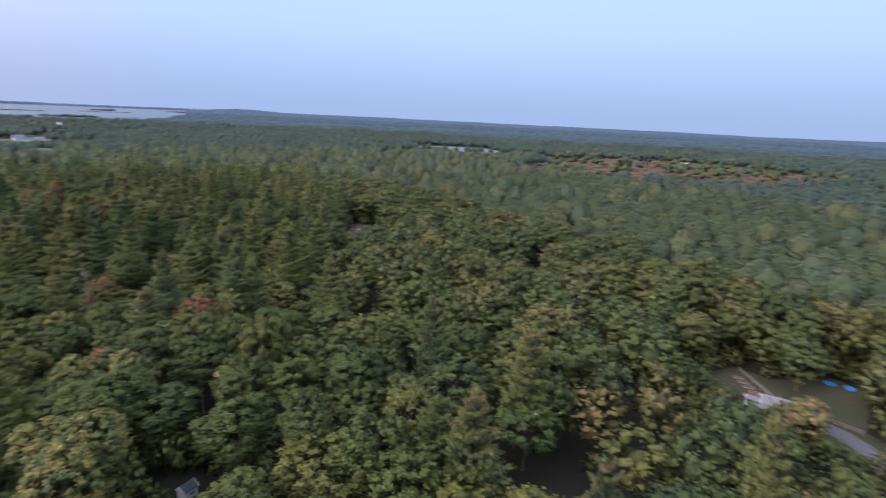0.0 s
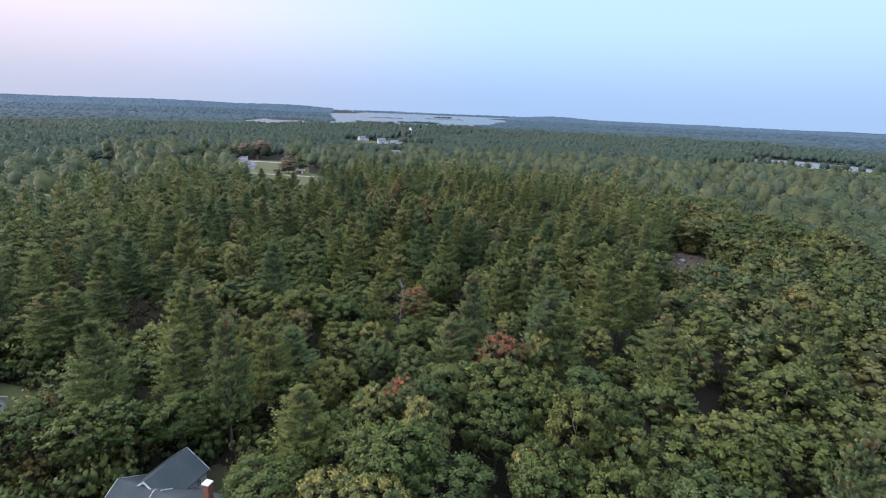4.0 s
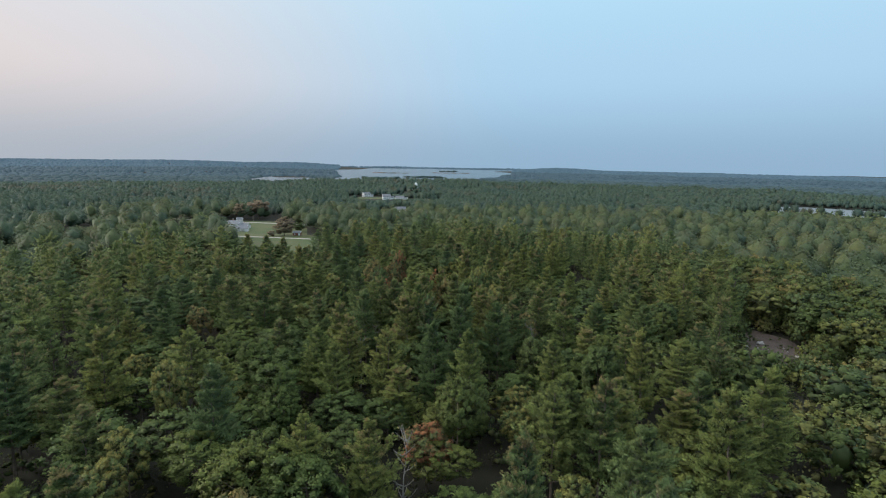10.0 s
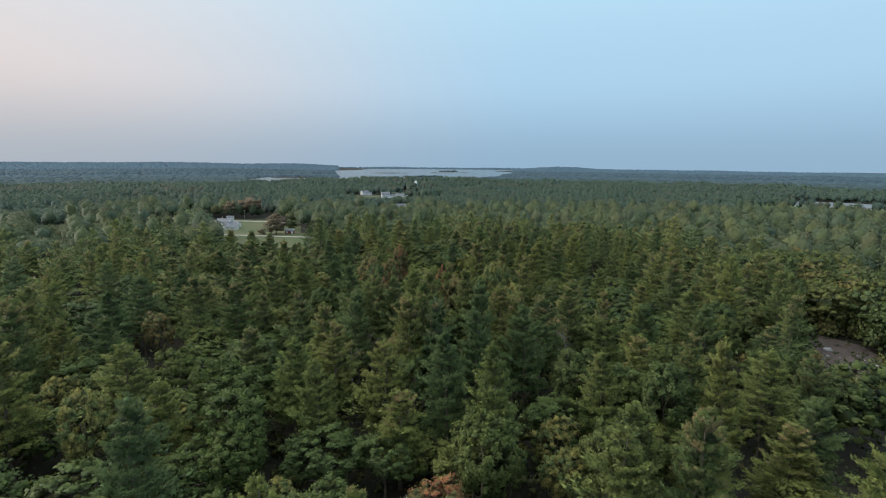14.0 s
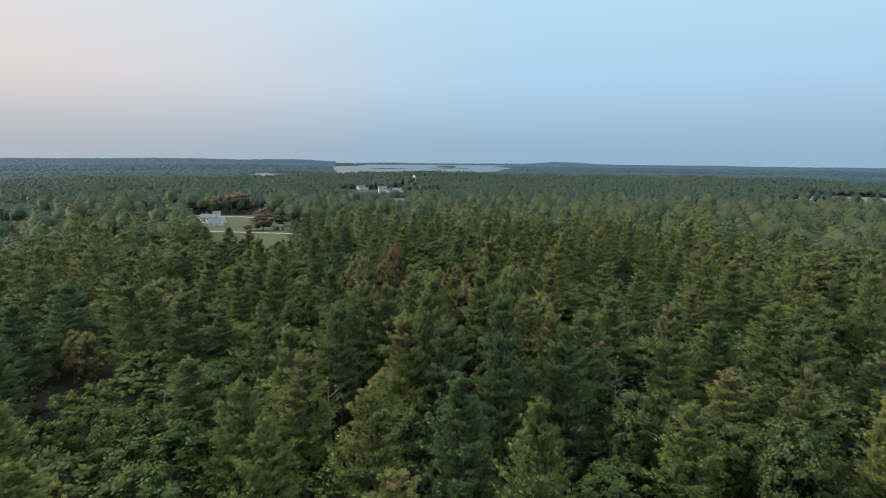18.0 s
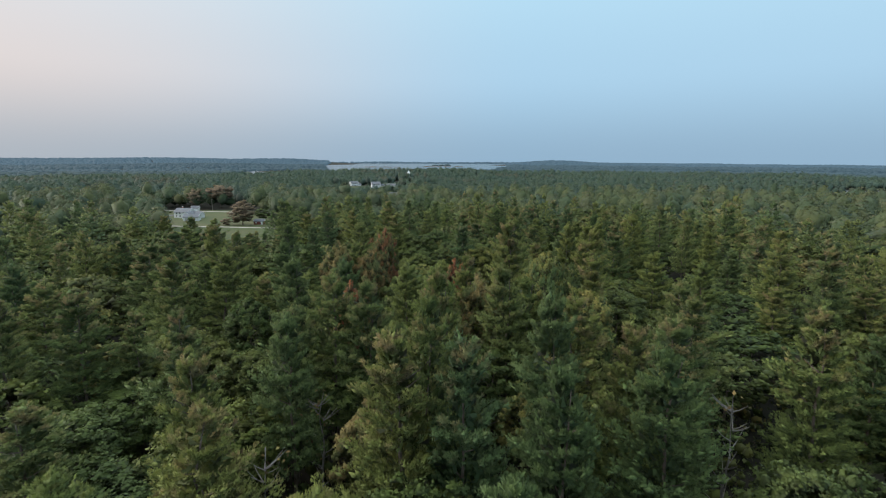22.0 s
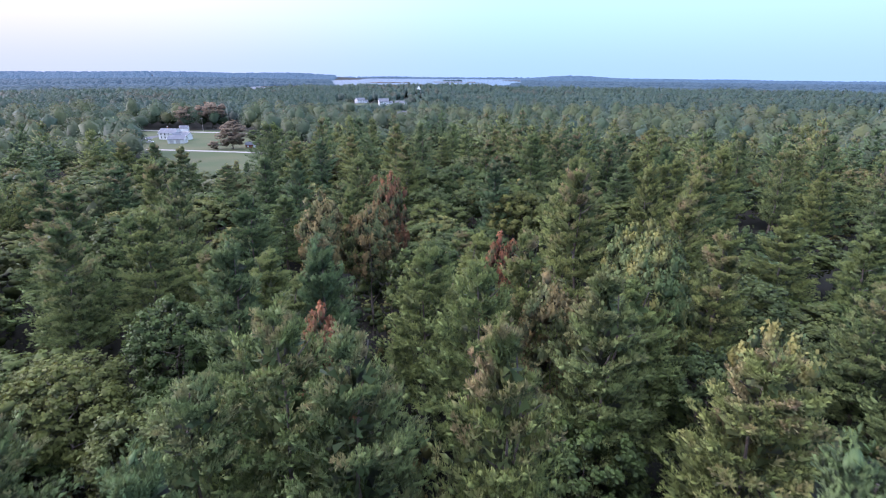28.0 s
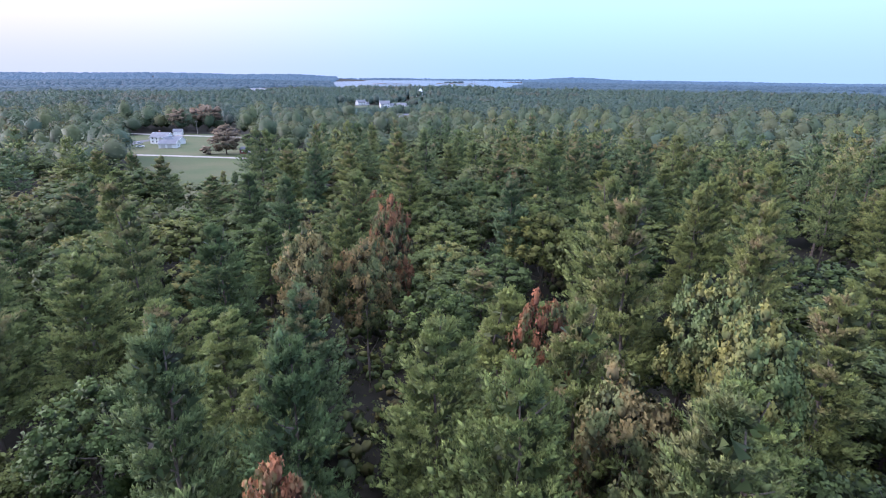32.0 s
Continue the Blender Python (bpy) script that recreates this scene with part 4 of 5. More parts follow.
def shaggy(seed, n, spray, h=17.0, r=4.6, conical=False, tall=0.6):
    """A crown farther off: a soft body, a dome or a stepped cone, ragged with sprays."""
    rng = np.random.default_rng(seed)
    out = Bits()
    mid_z, half = h * (1 - tall * 0.5), h * tall * 0.5
    body = [r * 0.72, r * 0.72, half * 0.84] if conical else [r * 0.86, r * 0.86, half * 0.9]
    # body coloured darker than its sprays to stand for inner shade
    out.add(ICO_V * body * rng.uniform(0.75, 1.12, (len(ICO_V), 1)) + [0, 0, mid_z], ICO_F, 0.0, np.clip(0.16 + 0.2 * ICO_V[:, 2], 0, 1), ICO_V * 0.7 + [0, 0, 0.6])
    u = (np.arange(n) + rng.uniform(0.2, 0.8, n)) / n
    ang = np.arange(n) * 2.39996 + rng.uniform(0, 6)
    if conical:
        rad, z = r * 0.95 * u ** 0.34 * rng.uniform(0.7, 1.15, n), h * (0.985 - tall * 0.95 * u ** 1.15)
        d = np.stack([np.cos(ang) * 0.8, np.sin(ang) * 0.8, 0.75 - 0.2 * u], 1)
    else:
        cz = 1 - 1.35 * u
        rad, z = r * 0.92 * np.sqrt(np.clip(1 - cz ** 2, 0, 1)) * rng.uniform(0.85, 1.12, n), mid_z + half * cz * rng.uniform(0.88, 1.1, n)
        d = np.stack([np.cos(ang) * rad / r, np.sin(ang) * rad / r, cz * 0.9 + 0.15], 1)
    d = unit(d)
    v, f = leaves(rng, np.stack([np.cos(ang) * rad, np.sin(ang) * rad, z], 1), d, spray, 0.55)
    # upward sprays painted lighter, in place of light from above
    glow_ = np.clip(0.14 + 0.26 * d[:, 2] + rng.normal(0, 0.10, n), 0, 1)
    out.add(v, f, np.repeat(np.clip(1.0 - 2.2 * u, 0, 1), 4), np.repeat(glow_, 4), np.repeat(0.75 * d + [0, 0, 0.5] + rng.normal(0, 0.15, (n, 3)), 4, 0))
    return out.done()


def hummock(seed, h=17.0, r=4.6):
    """Crowns at the skyline: a low uneven tent."""
    rng = np.random.default_rng(seed)
    a = np.arange(6) * 1.0472 + rng.uniform(0, 6)
    lo = np.stack([r * rng.uniform(0.8, 1.2, 6) * np.cos(a), r * rng.uniform(0.8, 1.2, 6) * np.sin(a), np.full(6, h * 0.2)], 1)
    hi = np.stack([r * 0.62 * np.cos(a + 0.5), r * 0.62 * np.sin(a + 0.5), h * rng.uniform(0.72, 0.98, 6)], 1)
    v = np.concatenate([lo, hi, [[0, 0, h]]])
    i = np.arange(6)
    k = (i + 1) % 6
    f = np.concatenate([np.stack([i, k, i + 6], 1), np.stack([k, k + 6, i + 6], 1), np.stack([i + 6, k + 6, np.full(6, 12)], 1)])
    return v, f, np.zeros(13), np.r_[np.full(6, 0.12), rng.uniform(0.12, 0.26, 7)], unit(unit(v - [0, 0, h * 0.2]) * 0.18 + [0, 0, 0.9])


def trunk_bm(h, r0, seed, limbs=0, spread=3.0, start=0.45):
    rng = random.Random(seed)
    pts = [(rng.uniform(-0.12, 0.12) * i, rng.uniform(-0.12, 0.12) * i, h * i / 5) for i in range(6)]
    bm = tube_bm(pts, [r0 * (1.25 if i == 0 else 1 - 0.85 * i / 5) for i in range(6)], 6)
    for k in range(limbs):
        z = h * rng.uniform(start, 0.9)
        a = k * 2.4 + rng.uniform(-0.4, 0.4)
        ln = spread * rng.uniform(0.5, 1.0)
        i = min(4, int(z / h * 5))
        x, y = pts[i][0], pts[i][1]
        tube_bm([(x, y, z), (x + math.cos(a) * ln * 0.5, y + math.sin(a) * ln * 0.5, z + ln * 0.28), (x + math.cos(a) * ln, y + math.sin(a) * ln, z + ln * 0.7)], [r0 * 0.3, r0 * 0.2, 0.02], 4, bm)
    return bm


# ---- where the trees stand ----
rng = np.random.default_rng(7)


def scatter(x0, x1, y0, y1, step, jitter=0.42):
    gx, gy = np.meshgrid(np.arange(x0, x1, step), np.arange(y0, y1, step * 0.9))
    gx = gx + (np.arange(gx.shape[0]) % 2)[:, None] * step / 2
    return np.stack([gx, gy], -1).reshape(-1, 2) + rng.uniform(-jitter, jitter, (gx.size, 2)) * step


def wooded(p):
    ok = np.ones(len(p), bool)
    for poly in OPEN:
        ok &= ~inside(p[:, 0], p[:, 1], poly)
    return ok


def field_noise(p, s, seed):
    return np.array([noise.noise((x / s, y / s, seed)) for x, y in p])


# single crowns: x, y, height of the top
PINES = [(1.2, 156, 27.5), (-10.3, 159, 24.5), (-4, 181, 31.5), (-6.5, 176.5, 29), (-0.9, 176, 28.8), (-2.2, 194.8, 30.5), (-16.7, 198.8, 29), (-11.5, 197, 29), (-26, 215, 28.5), (-17.7, 215, 28.5), (7.8, 207.8, 28.4), (-2.9, 212, 27.5), (3.2, 221, 28), (12.9, 239.4, 32), (9.4, 184.4, 30.5), (7.6, 171.5, 27), (24.2, 187.7, 26), (18.7, 176, 27), (-25.5, 175, 27), (-20, 188, 27), (-22, 169, 24.7), (-22, 196, 25.5), (-36, 196, 25), (-43, 177, 21), (39, 184, 29), (51, 166.7, 23.5), (62, 160, 22.5), (23.6, 127, 24), (-46.6, 146, 22), (-77, 181.6, 22), (-2.4, 229, 25), (-8.4, 222, 26), (-49, 250, 28), (-47, 237, 26), (26, 225, 27), (33, 250, 29), (15.6, 200, 26), (16.5, 261, 30)]
PINES += [(-112, 343, 22.5), (-99, 338, 22.5), (-88, 333, 22), (-76, 339, 15.5), (-64, 334, 15.5), (-53, 338, 24), (-44, 331, 25), (-36, 343, 25), (-93, 322, 20), (-70, 322, 16), (-60.3, 267.4, 28), (30.7, 262, 29), (46.4, 245.3, 24), (-59.4, 239.4, 23), (-9.7, 116.8, 23), (42.5, 171, 22), (28.8, 139.5, 22), (30.3, 158.2, 23), (-58.2, 158, 24), (9.4, 96.5, 21), (-89, 276, 22.5)]
BROAD = [(4.5, 203.5, 16), (-35.8, 220.7, 19), (20, 213.5, 17), (-31, 206, 16), (-40.9, 209.7, 17), (-19, 206, 16), (-8.2, 242, 19), (23, 237, 22.5), (68.9, 190, 20), (71.8, 172, 18), (48, 176, 18), (28.4, 168.7, 20), (28.2, 60.7, 21.5), (24, 70, 19), (35, 66, 19.5), (50.6, 54.4, 18), (-28.8, 121.5, 16.8), (-7.2, 89.1, 16.2), (25.4, 135, 20.3), (-45.2, 166, 19), (77.6, 205.7, 19.4), (6.3, 137, 20), (40, 153, 22), (-55, 170.6, 18.5)]
YELLOWS = [(-52.5, 113, 15.5), (-53.3, 122.4, 16.5), (-55, 141, 22), (15.7, 219, 27), (20.3, 205.5, 24), (18.4, 230, 25.5), (-92, 277, 20), (-74.6, 162, 15), (-68, 167.5, 15.5), (9, 194, 14)]
ORANGES = [(-25, 247.1, 25), (-18, 250, 24), (-63, 52.5, 13), (-76.2, 203, 17), (30, 199, 17), (4.7, 214.5, 25), (-28, 105, 16)]
REDS = [(0.9, 228, 24.5), (-15.5, 257, 26.5), (-15.2, 204.5, 25.5), (-72, 68, 9)]
DEAD = [(-3.5, 114.5, 22.6), (-17, 189, 17), (-20, 178, 16), (29, 183.5, 19), (24, 214, 17)]
fixed = np.array([p[:2] for p in PINES + BROAD + YELLOWS + ORANGES + REDS + DEAD])

near = scatter(-330, 420, -100, 640, 9.9, 0.46)
near = near[wooded(near)]
near = near[np.sqrt(((near[:, None] - fixed[None]) ** 2).sum(-1)).min(1) > 6.3]
for poly in CLEAR:
    near = near[~inside(near[:, 0], near[:, 1], poly)]
near = near[rng.uniform(0, 1, len(near)) > 0.03]
n1, n2 = field_noise(near, 60, 1.5), field_noise(near, 25, 9.1)
X, Y = near.T
share = np.clip(0.18 + (Y - 60) / 150, 0.12, 0.62)
share = np.where((X > 30 + 0.42 * (Y - 20)) & (Y < 330), 0.10, share) + 0.55 * n1 + 0.3 * n2
is_pine = rng.uniform(0, 1, len(near)) < share
keep = ~is_pine | (rng.uniform(0, 1, len(near)) > 0.42)
near, is_pine, share = near[keep], is_pine[keep], share[keep]
X, Y = near.T
young = np.zeros(len(near), bool)
for poly in LOW:
    young |= inside(X, Y, poly)
stature = np.where(young, 0.62, np.where((share > 0.45) & ~is_pine, 0.78, 1.0))
girth = np.where(young, 0.6, 1.0)
# the stretch of woods that the flight passes closest to
along = np.clip((Y - 55) / 215, 0, 1)
off = np.hypot(X - (-4) * along, Y - (55 + 215 * along))
order = np.argsort(off)
rank = np.full(len(near), 10 ** 6)
for kind in (True, False):
    o = order[is_pine[order] == kind]
    rank[o] = np.arange(len(o))
N_SINGLE, N_FINE = 262, 130
sights = (X > -0.95 * (Y + 30) - 25) & (Y > -45)
single = rank < N_SINGLE
near_rest = ~single & (off < 190) & sights
far_rest = ~single & ~near_rest

# ---- the woods ----


def woods(name, templates, pts, zs, scales, widths, mat, label, seed, patches=0.0):
    """Many trees as one: each template set down at its share of the places."""
    rg = np.random.default_rng(seed)
    which = rg.integers(0, len(templates), len(pts))
    shade = rg.uniform(0, 1, len(pts))
    if patches:
        shade = np.clip(0.5 + 0.75 * field_noise(pts, patches, 2.7) + 0.55 * (shade - 0.5), 0, 1)
    V, F, T, Q, G, W, base = [], [], [], [], [], [], 0
    for k, (tv, tf, tt, tg, tw) in enumerate(templates):
        i = np.where(which == k)[0]
        if not len(i):
            continue
        a = rg.uniform(0, 6.283, len(i))
        c, s = np.cos(a)[:, None], np.sin(a)[:, None]
        w, h = widths[i][:, None], scales[i][:, None]
        x = (tv[:, 0] * c - tv[:, 1] * s) * w + pts[i, 0][:, None]
        y = (tv[:, 0] * s + tv[:, 1] * c) * w + pts[i, 1][:, None]
        z = tv[:, 2] * h + zs[i][:, None]
        V.append(np.stack([x, y, z], -1).reshape(-1, 3))
        F.append((tf[None] + (np.arange(len(i)) * len(tv))[:, None, None]).reshape(-1, 3) + base)
        base += len(i) * len(tv)
        T.append(np.repeat(shade[i], len(tv)))
        Q.append(np.tile(tt, len(i)))
        G.append(np.tile(tg, len(i)))
        W.append(np.stack([tw[:, 0] * c - tw[:, 1] * s, tw[:, 0] * s + tw[:, 1] * c, np.broadcast_to(tw[:, 2], (len(i), len(tw)))], -1).reshape(-1, 3))
    me = mesh_from(name, np.concatenate(V), np.concatenate(F), mat)
    float_attribute(me, "tint", np.concatenate(T))
    float_attribute(me, "tip", np.concatenate(Q))
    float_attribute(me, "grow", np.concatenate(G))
    way_attribute(me, np.concatenate(W))
    return tagged(new(name, me), label, "woods", kind="stuff")


def plant(name, templates, mask, mat, label, seed, lo=0.74, hi=1.12, wide=1.0):
    p = near[mask]
    rg = np.random.default_rng(seed + 50)
    return woods(name, templates, p, land(*p.T), stature[mask] * rg.uniform(lo, hi, len(p)), wide * np.where(is_pine[mask], 1.06, 1.08) * girth[mask] * rg.uniform(0.9, 1.3, len(p)), mat, label, seed)


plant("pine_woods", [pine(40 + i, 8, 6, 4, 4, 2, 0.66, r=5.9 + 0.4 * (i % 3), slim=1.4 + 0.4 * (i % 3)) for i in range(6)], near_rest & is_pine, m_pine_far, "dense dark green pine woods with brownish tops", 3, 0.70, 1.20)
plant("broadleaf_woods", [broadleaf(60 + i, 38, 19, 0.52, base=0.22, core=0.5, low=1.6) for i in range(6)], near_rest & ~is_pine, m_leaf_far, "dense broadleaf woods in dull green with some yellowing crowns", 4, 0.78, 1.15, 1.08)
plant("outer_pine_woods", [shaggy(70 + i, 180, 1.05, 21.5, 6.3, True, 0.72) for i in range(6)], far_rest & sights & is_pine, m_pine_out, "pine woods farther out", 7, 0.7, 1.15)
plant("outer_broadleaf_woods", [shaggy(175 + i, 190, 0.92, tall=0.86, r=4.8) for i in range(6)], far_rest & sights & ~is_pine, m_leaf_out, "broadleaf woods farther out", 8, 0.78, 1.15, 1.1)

plant("back_woods", [broadleaf(80 + i, 4, 3, 1.8, base=0.12, core=0.9) for i in range(3)], far_rest & ~sights, m_leaf_out, "broadleaf woods round the start of the flight", 10, 0.78, 1.15, 1.1)


def ring(p, lo, hi):
    d = np.hypot(p[:, 0], p[:, 1])
    az = np.degrees(np.arctan2(p[:, 0], p[:, 1]))
    home = (p[:, 0] > -330) & (p[:, 0] < 420) & (p[:, 1] > -100) & (p[:, 1] < 640)
    return p[(d >= lo) & (d < hi) & wooded(p) & ~home & (az > -50) & (az < 82)]


mid = ring(scatter(-1300, 1650, -200, 1650, 11.0, 0.48), 0, 1500)
mid = mid[rng.uniform(0, 1, len(mid)) > 0.06]
low = np.zeros(len(mid), bool)
for poly in LOW:
    low |= inside(mid[:, 0], mid[:, 1], poly)
swell = np.where(inside(*mid.T, LOW[-1]), 0.28, np.where(low, 0.5, 1.0)) * (0.86 + 0.34 * field_noise(mid, 85, 4.4))
near_mid = np.hypot(mid[:, 0], mid[:, 1]) < 980
mid_h, mid_w = swell * rng.uniform(0.76, 1.18, len(mid)), rng.uniform(0.9, 1.4, len(mid))
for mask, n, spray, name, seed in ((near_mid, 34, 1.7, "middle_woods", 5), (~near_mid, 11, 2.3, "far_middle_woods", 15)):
    woods(name, [shaggy(90 + i, n, spray, 18.0, 5.2, True, 0.85) for i in range(1)] + [shaggy(95 + i, n, spray, tall=0.9) for i in range(6)], mid[mask], land(*mid[mask].T), mid_h[mask], mid_w[mask], m_distant_haze, "mixed woods spreading into the distance", seed, 95.0)
far = ring(scatter(-3700, 4900, -400, 4900, 33), 1500, 4930)
far_d = np.hypot(*far.T)
far_h, far_w = np.where(far_d < 2700, 0.72, 1.0) * rng.uniform(0.8, 1.1, len(far)), rng.uniform(2.2, 3.6, len(far))
for mask, name, mat, label in ((far_d < 2300, "distant_woods", m_faraway_haze, "distant wooded shores and low hills"), ((far_d >= 2300) & (far_d < 3500), "backdrop_woods", m_hill_haze, "dim blue wooded hills beyond the lake shore"), (far_d >= 3500, "backdrop_hills", m_skyline_haze, "pale blue wooded hills along the skyline")):
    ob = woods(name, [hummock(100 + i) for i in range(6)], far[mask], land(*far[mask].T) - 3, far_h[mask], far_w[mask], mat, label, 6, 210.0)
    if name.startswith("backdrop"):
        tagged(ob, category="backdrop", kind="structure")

under = np.concatenate([scatter(-130, 160, 56, 345, 7.4), scatter(-50, 50, 150, 270, 5.0)])
under = under[wooded(under)]
under_size = rng.uniform(0.4, 1.6, len(under))
# thicker growth where the woods meet the yard and the clearing
edge = np.concatenate([scatter(112, 185, -42, 52, 5.2), scatter(86, 158, 178, 256, 5.2), scatter(-62, -14, 14, 86, 5.0), scatter(-118, -64, 60, 118, 5.2), scatter(-14, 24, 22, 58, 5.0)])
edge = edge[wooded(edge)]
# saplings and slash on the cleared ground
slash = scatter(100, 138, 188, 242, 2.6)
slash = slash[inside(slash[:, 0], slash[:, 1], CLEARING)]
slash = slash[rng.uniform(0, 1, len(slash)) < 0.35]
under = np.concatenate([under, slash])
under_size = np.concatenate([under_size, rng.uniform(0.12, 0.5, len(slash))])
edge_size = rng.uniform(0.9, 2.6, len(edge))
woods("underbrush", [broadleaf(110 + i, 4, 10, 0.42, h=3.0, r=1.8, base=0.0, core=0.3) for i in range(4)], under, np.zeros(len(under)), under_size, np.clip(under_size, 0.4, 1.5), m_leaf_far, "shaded young growth under the trees", 9)
woods("thicket", [broadleaf(115 + i, 16, 11, 0.34, h=3.0, r=1.8, base=0.0, core=0.4) for i in range(4)], edge, np.zeros(len(edge)), edge_size, np.clip(edge_size, 0.8, 1.8), m_leaf_far, "green thicket where the woods meet yards and clearings", 19)

# ---- single trees ----


def tree_kind(name, crown, trunk, mat, bark, label, category, group=""):
    root = new(name)
    me = mesh_from("crown", crown[0], crown[1], mat)
    float_attribute(me, "tip", crown[2])
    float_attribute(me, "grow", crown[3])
    way_attribute(me, crown[4])
    new("crown", me).parent = root
    part("trunk", trunk, bark, root)
    return tagged(root, label, category, group)


used = set()


def place(kind, x, y, h, w, turn, z=0.0):
    m = Matrix.LocRotScale((x, y, z), Euler((0, 0, turn * 2.399)), (w, w, h))
    if kind.name not in used:
        used.add(kind.name)
        kind.matrix_basis = m
        return kind
    s = kind.scale
    return copy_thing(kind, m @ Matrix.Diagonal((1 / s[0], 1 / s[1], 1 / s[2], 1)))


PINE_TXT = "tall white pine with tiered dark green boughs and tan tips"
LEAF_TXT = "broadleaf tree with a full dull green crown"
fine_crowns = [broadleaf(20 + i, 120, 64, 0.30, core=0.6, puff=1.3) for i in range(4)]
mid_crowns = [broadleaf(24 + i, 74, 24, 0.44, core=0.6, puff=1.3) for i in range(4)]
pine_fine = [tree_kind("white_pine", pine(i, 10, 7, 10, 17, 5, 0.34, r=6.1 + 0.3 * (i % 3), slim=1.4 + 0.3 * (i % 4)), trunk_bm(22.5, 0.30, i, 6, 2.2, 0.15), m_pine, m_bark, PINE_TXT, "pine tree", "pines of the woods") for i in range(5)]
pine_mid = [tree_kind("white_pine", pine(10 + i, 9, 6, 7, 9, 3, 0.52, r=6.0 + 0.4 * (i % 3), slim=1.4 + 0.4 * (i % 3)), trunk_bm(22.5, 0.30, 10 + i, 4, 2.2, 0.15), m_pine, m_bark, PINE_TXT, "pine tree", "pines of the woods") for i in range(4)]


def leafy(name, mat, label, crowns, seed):
    return [tree_kind(name, c, trunk_bm(13, 0.25, seed + i, 6, 3.0, 0.3), mat, m_bark, label, "tree", "broadleaf trees of the woods") for i, c in enumerate(crowns)]


KINDS = {
    "green": (leafy("broadleaf_tree", m_leaf, LEAF_TXT, fine_crowns, 30), leafy("broadleaf_tree", m_leaf, LEAF_TXT, mid_crowns, 34)),
    "yellow": (leafy("yellowing_tree", m_yellow, "broadleaf tree turning yellow-green in early autumn", fine_crowns[:2], 38), leafy("yellowing_tree", m_yellow, "broadleaf tree turning yellow-green in early autumn", mid_crowns[:2], 40)),
    "orange": (leafy("orange_tree", m_orange, "broadleaf tree with a rusty orange autumn crown", fine_crowns[2:], 42), leafy("orange_tree", m_orange, "broadleaf tree with a rusty orange autumn crown", mid_crowns[2:], 44)),
    "red": (leafy("red_maple", m_red, "small maple with a dull red autumn crown", fine_crowns[1:2], 46), leafy("red_maple", m_red, "small maple with a dull red autumn crown", mid_crowns[1:2], 47)),
}
dead_kind = tree_kind("dead_tree", broadleaf(9, 10, 5, 0.4, r=2.2, core=0), trunk_bm(16.5, 0.22, 50, 26, 2.4, 0.25), m_orange, m_dead, "dying tree with bare grey limbs and few leaves", "dead tree")

turn = 0
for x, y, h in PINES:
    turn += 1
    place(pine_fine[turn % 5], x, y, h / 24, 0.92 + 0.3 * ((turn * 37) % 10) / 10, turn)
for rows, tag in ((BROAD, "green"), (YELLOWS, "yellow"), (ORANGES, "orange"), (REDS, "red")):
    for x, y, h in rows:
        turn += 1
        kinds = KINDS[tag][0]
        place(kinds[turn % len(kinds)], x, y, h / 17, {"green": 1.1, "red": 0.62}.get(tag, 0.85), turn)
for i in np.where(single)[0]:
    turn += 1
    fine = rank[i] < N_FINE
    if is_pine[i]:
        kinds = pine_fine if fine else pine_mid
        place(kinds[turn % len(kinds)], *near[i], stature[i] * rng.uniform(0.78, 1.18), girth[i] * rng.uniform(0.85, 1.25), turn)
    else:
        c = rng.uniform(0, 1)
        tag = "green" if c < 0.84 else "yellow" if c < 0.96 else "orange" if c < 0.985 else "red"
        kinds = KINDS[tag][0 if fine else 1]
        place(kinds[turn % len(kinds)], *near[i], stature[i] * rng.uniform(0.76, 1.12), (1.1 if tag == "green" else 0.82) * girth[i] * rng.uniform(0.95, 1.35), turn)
for x, y, h in DEAD:
    turn += 1
    place(dead_kind, x, y, h / 17, 1.0, turn)

# ---- trees of the farm, the marsh and the shores ----


def yard_tree(name, crown, mat, label, x, y, h, w, seed):
    k = tree_kind(name, crown, trunk_bm(12, 0.3, seed, 8, 3.4, 0.25), mat, m_bark, label, "tree")
    place(k, x, y, h / 17, w, seed)


yard_tree("round_tree", broadleaf(130, 70, 30, 0.6, base=0.06, low=1.85), m_brown, "round brownish-purple shade tree in the mown field", -133.5, 491, 16, 1.6, 3)
yard_tree("willow", broadleaf(131, 44, 24, 0.9, base=0.12, low=1.85), m_willow, "pale green willow beside the farm track", -215, 512, 16, 1.55, 4)
yard_tree("red_maple", broadleaf(132, 44, 20, 0.9, low=1.85), m_brown, "large dull reddish-brown maple behind the farmhouse", -203, 628, 20, 2.1, 5)
yard_tree("brown_tree", broadleaf(133, 44, 20, 0.9, low=1.85), m_brown, "rust-brown broadleaf tree behind the farmhouse", -214, 606, 18, 1.5, 6)
yard_tree("small_tree", broadleaf(134, 30, 20, 0.8, base=0.15, low=1.85), m_leaf, "small green tree beside the farm shed", -129, 520, 9, 1.2, 7)
yard_tree("shrub", broadleaf(135, 20, 20, 0.8, base=0.05, low=1.85), m_brown, "small brown shrub at the field track", -144.5, 489, 5, 0.6, 8)
yard_tree("shrub", broadleaf(136, 20, 20, 0.8, base=0.05, low=1.85), m_willow, "pale shrub beside the farm drive", -217, 531, 5, 0.7, 9)
yard_tree("orange_tree", broadleaf(137, 60, 26, 0.7), m_orange, "rust-tinged thin tree in front of the low house", 117.5, -6.9, 11, 0.9, 10)
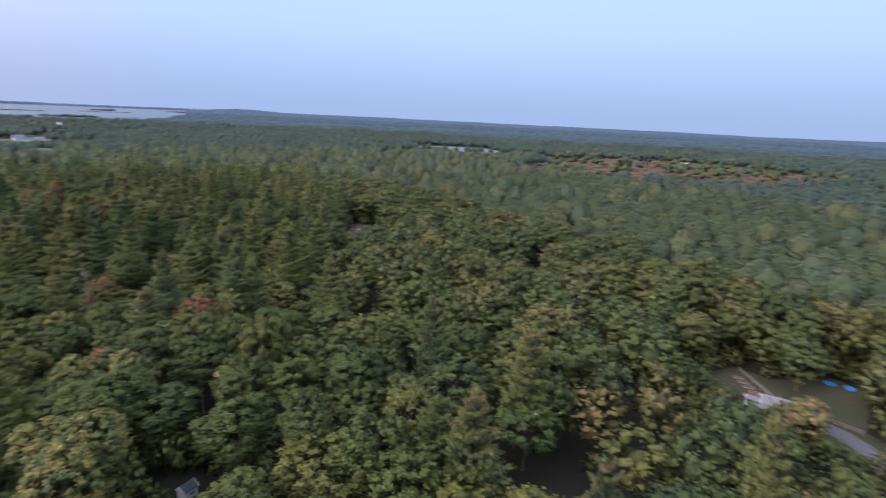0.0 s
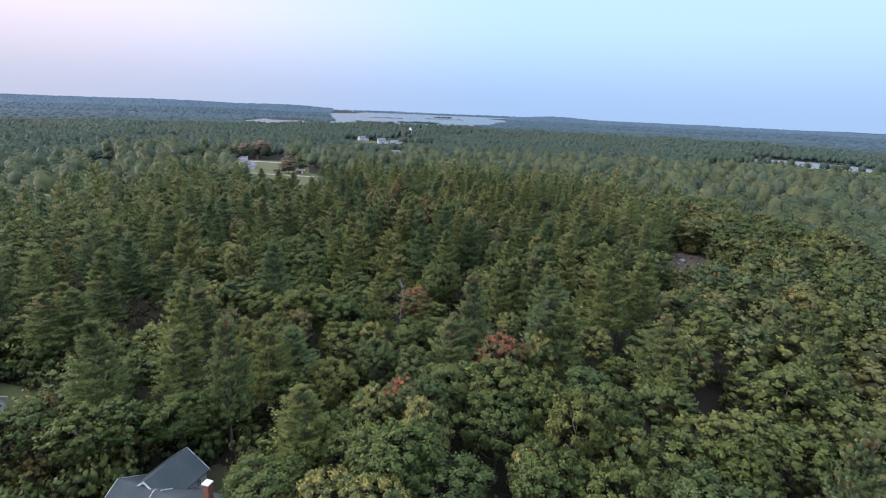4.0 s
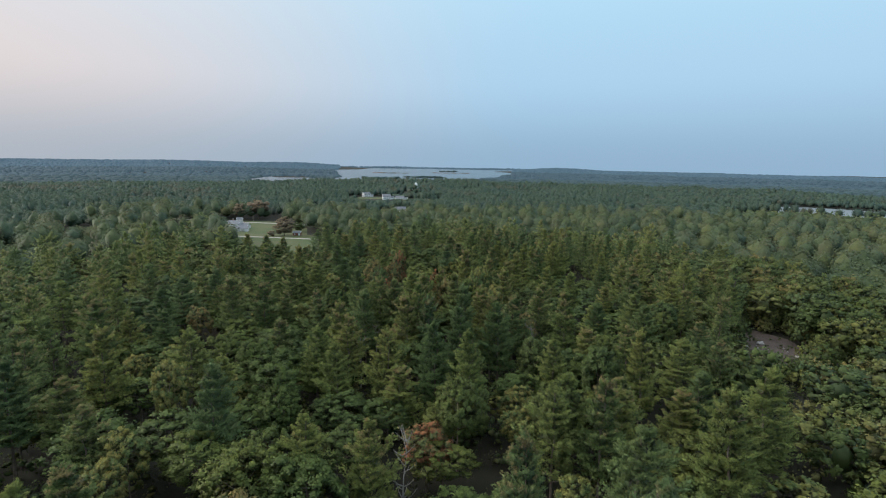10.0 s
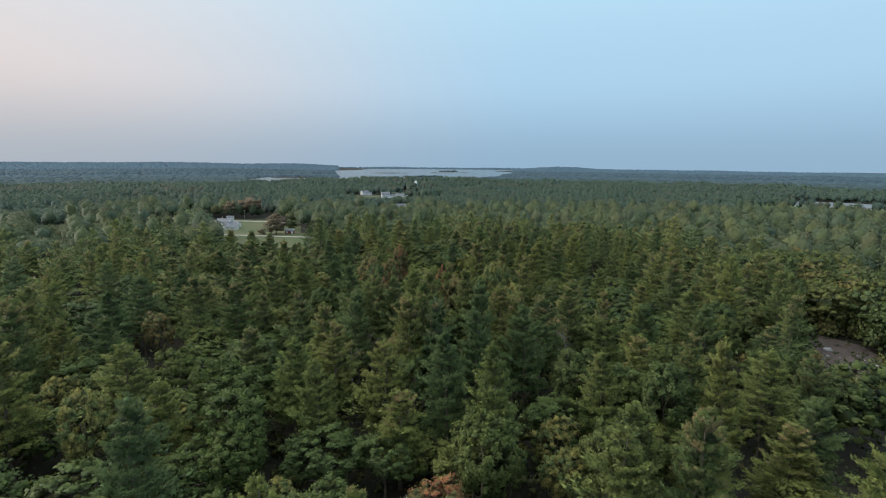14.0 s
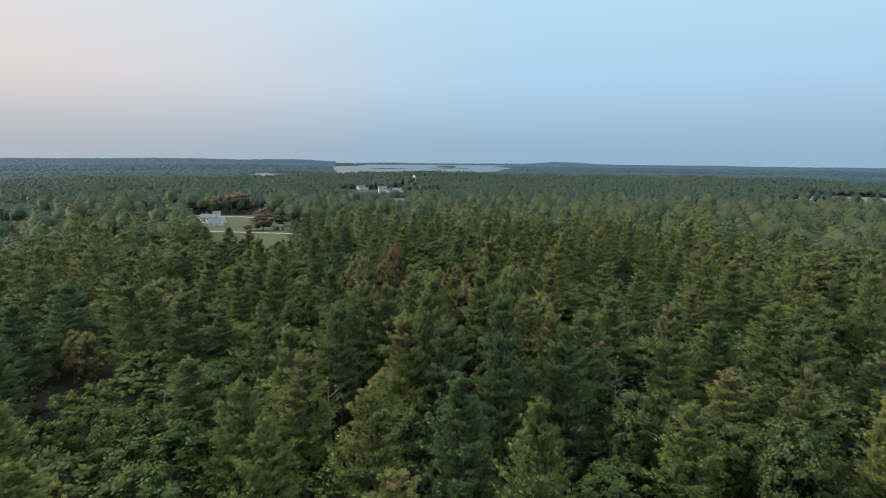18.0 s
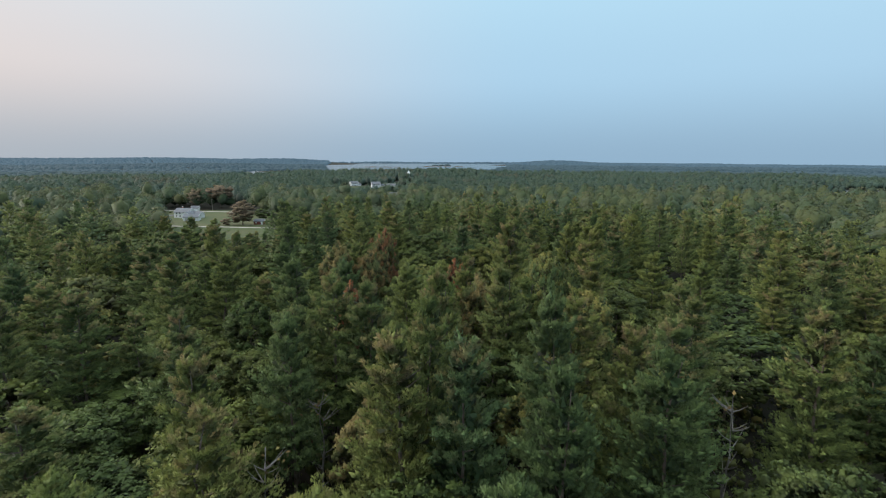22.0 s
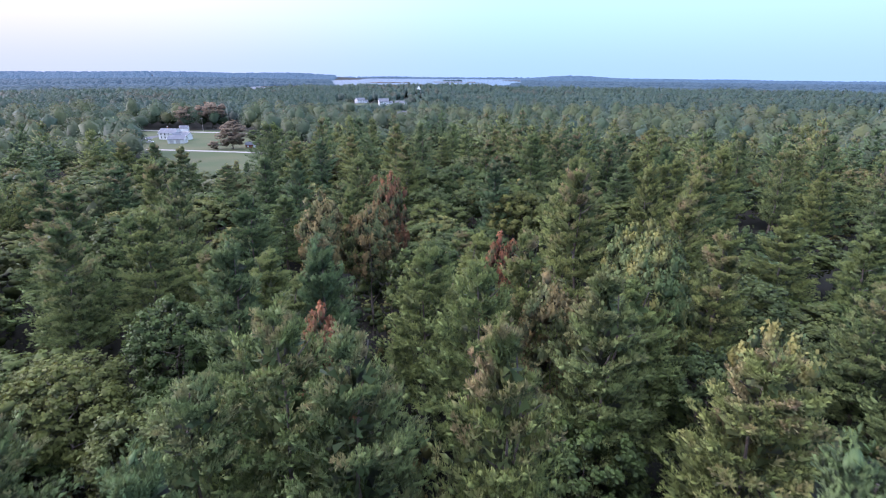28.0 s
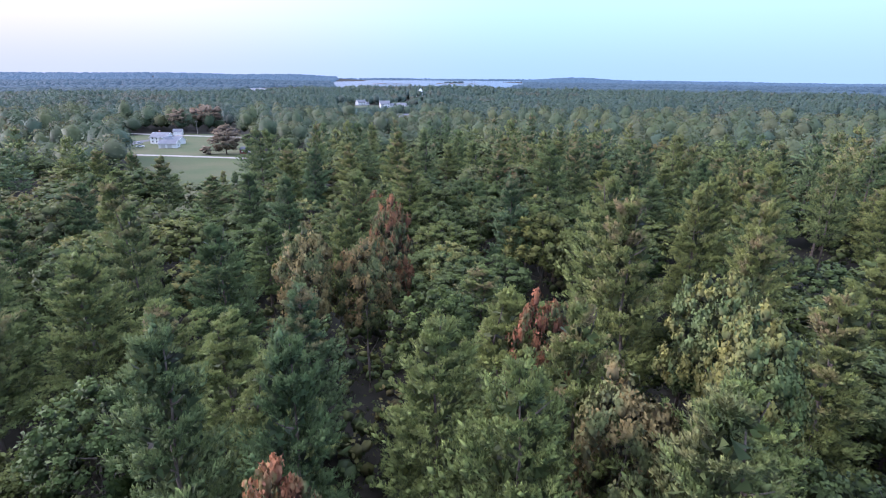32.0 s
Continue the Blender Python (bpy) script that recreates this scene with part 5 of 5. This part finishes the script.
yard_tree("broadleaf_tree", broadleaf(139, 70, 26, 0.5, base=0.15), m_leaf, "full green tree beside the garden fence", 145, 6, 13, 1.0, 12)
yard_tree("broadleaf_tree", broadleaf(141, 70, 26, 0.5, base=0.15), m_leaf, "green tree behind the yard", 151, 10.5, 14, 1.1, 13)
yard_tree("birch", broadleaf(138, 40, 22, 0.8, r=3.6), m_leaf, "birch with pale stems at the clearing's edge", 139, 222, 15, 1.2, 11)

brush_at = scatter(390, 960, 190, 650, 13.5)
brush_at = brush_at[inside(brush_at[:, 0], brush_at[:, 1], MARSH)]
shore_at = scatter(390, 710, 580, 810, 9)
shore_at = shore_at[inside(shore_at[:, 0], shore_at[:, 1], SHORE)]
woods("shore_brush", [broadleaf(142 + i, 4, 3, 1.5, h=3.0, r=3.4, base=0.0, core=0.9) for i in range(3)], shore_at, land(*shore_at.T), rng.uniform(0.5, 1.7, len(shore_at)), rng.uniform(0.9, 1.7, len(shore_at)), m_leaf_out, "low green brush along the shore of the pond", 20)
woods("marsh_brush", [broadleaf(140 + i, 4, 0, 1, h=3.0, r=2.6, base=0.0, core=1.0) for i in range(2)], brush_at, np.zeros(len(brush_at)), rng.uniform(0.2, 0.6, len(brush_at)), rng.uniform(0.9, 1.9, len(brush_at)), m_marsh_bush, "rust-red low brush over the marsh", 21)
marsh_trees = brush_at[rng.uniform(0, 1, len(brush_at)) < 0.14]
woods("marsh_trees", [broadleaf(145 + i, 5, 0, 1, core=0.95) for i in range(3)], marsh_trees, np.zeros(len(marsh_trees)), rng.uniform(0.4, 0.9, len(marsh_trees)), rng.uniform(0.6, 1.0, len(marsh_trees)), m_leaf_out, "scattered green trees in the marsh", 22)
for k, (cx, cy, rx, ry) in enumerate(((-235, 2190, 70, 22), (-70, 2440, 80, 26), (60, 3700, 50, 30), (-300, 3100, 110, 9), (60, 3300, 120, 9))):
    pts = scatter(cx - rx, cx + rx, cy - ry, cy + ry, 16)
    pts = pts[((pts[:, 0] - cx) / rx) ** 2 + ((pts[:, 1] - cy) / ry) ** 2 < 1]
    tall = k in (0, 1, 2)
    woods("island_trees" if tall else "reed_bed", [broadleaf(150 + i, 3, 0, 1, h=15 if tall else 1.6, r=6, base=0.0, core=1.0) for i in range(2)], pts, land(*pts.T) + 2.0, rng.uniform(0.3, 0.6, len(pts)), rng.uniform(1.4, 2.2, len(pts)), m_faraway_haze if tall else m_marsh_bush, "low wooded islet in the lake" if tall else "strip of brown reeds in the lake", 23 + k)
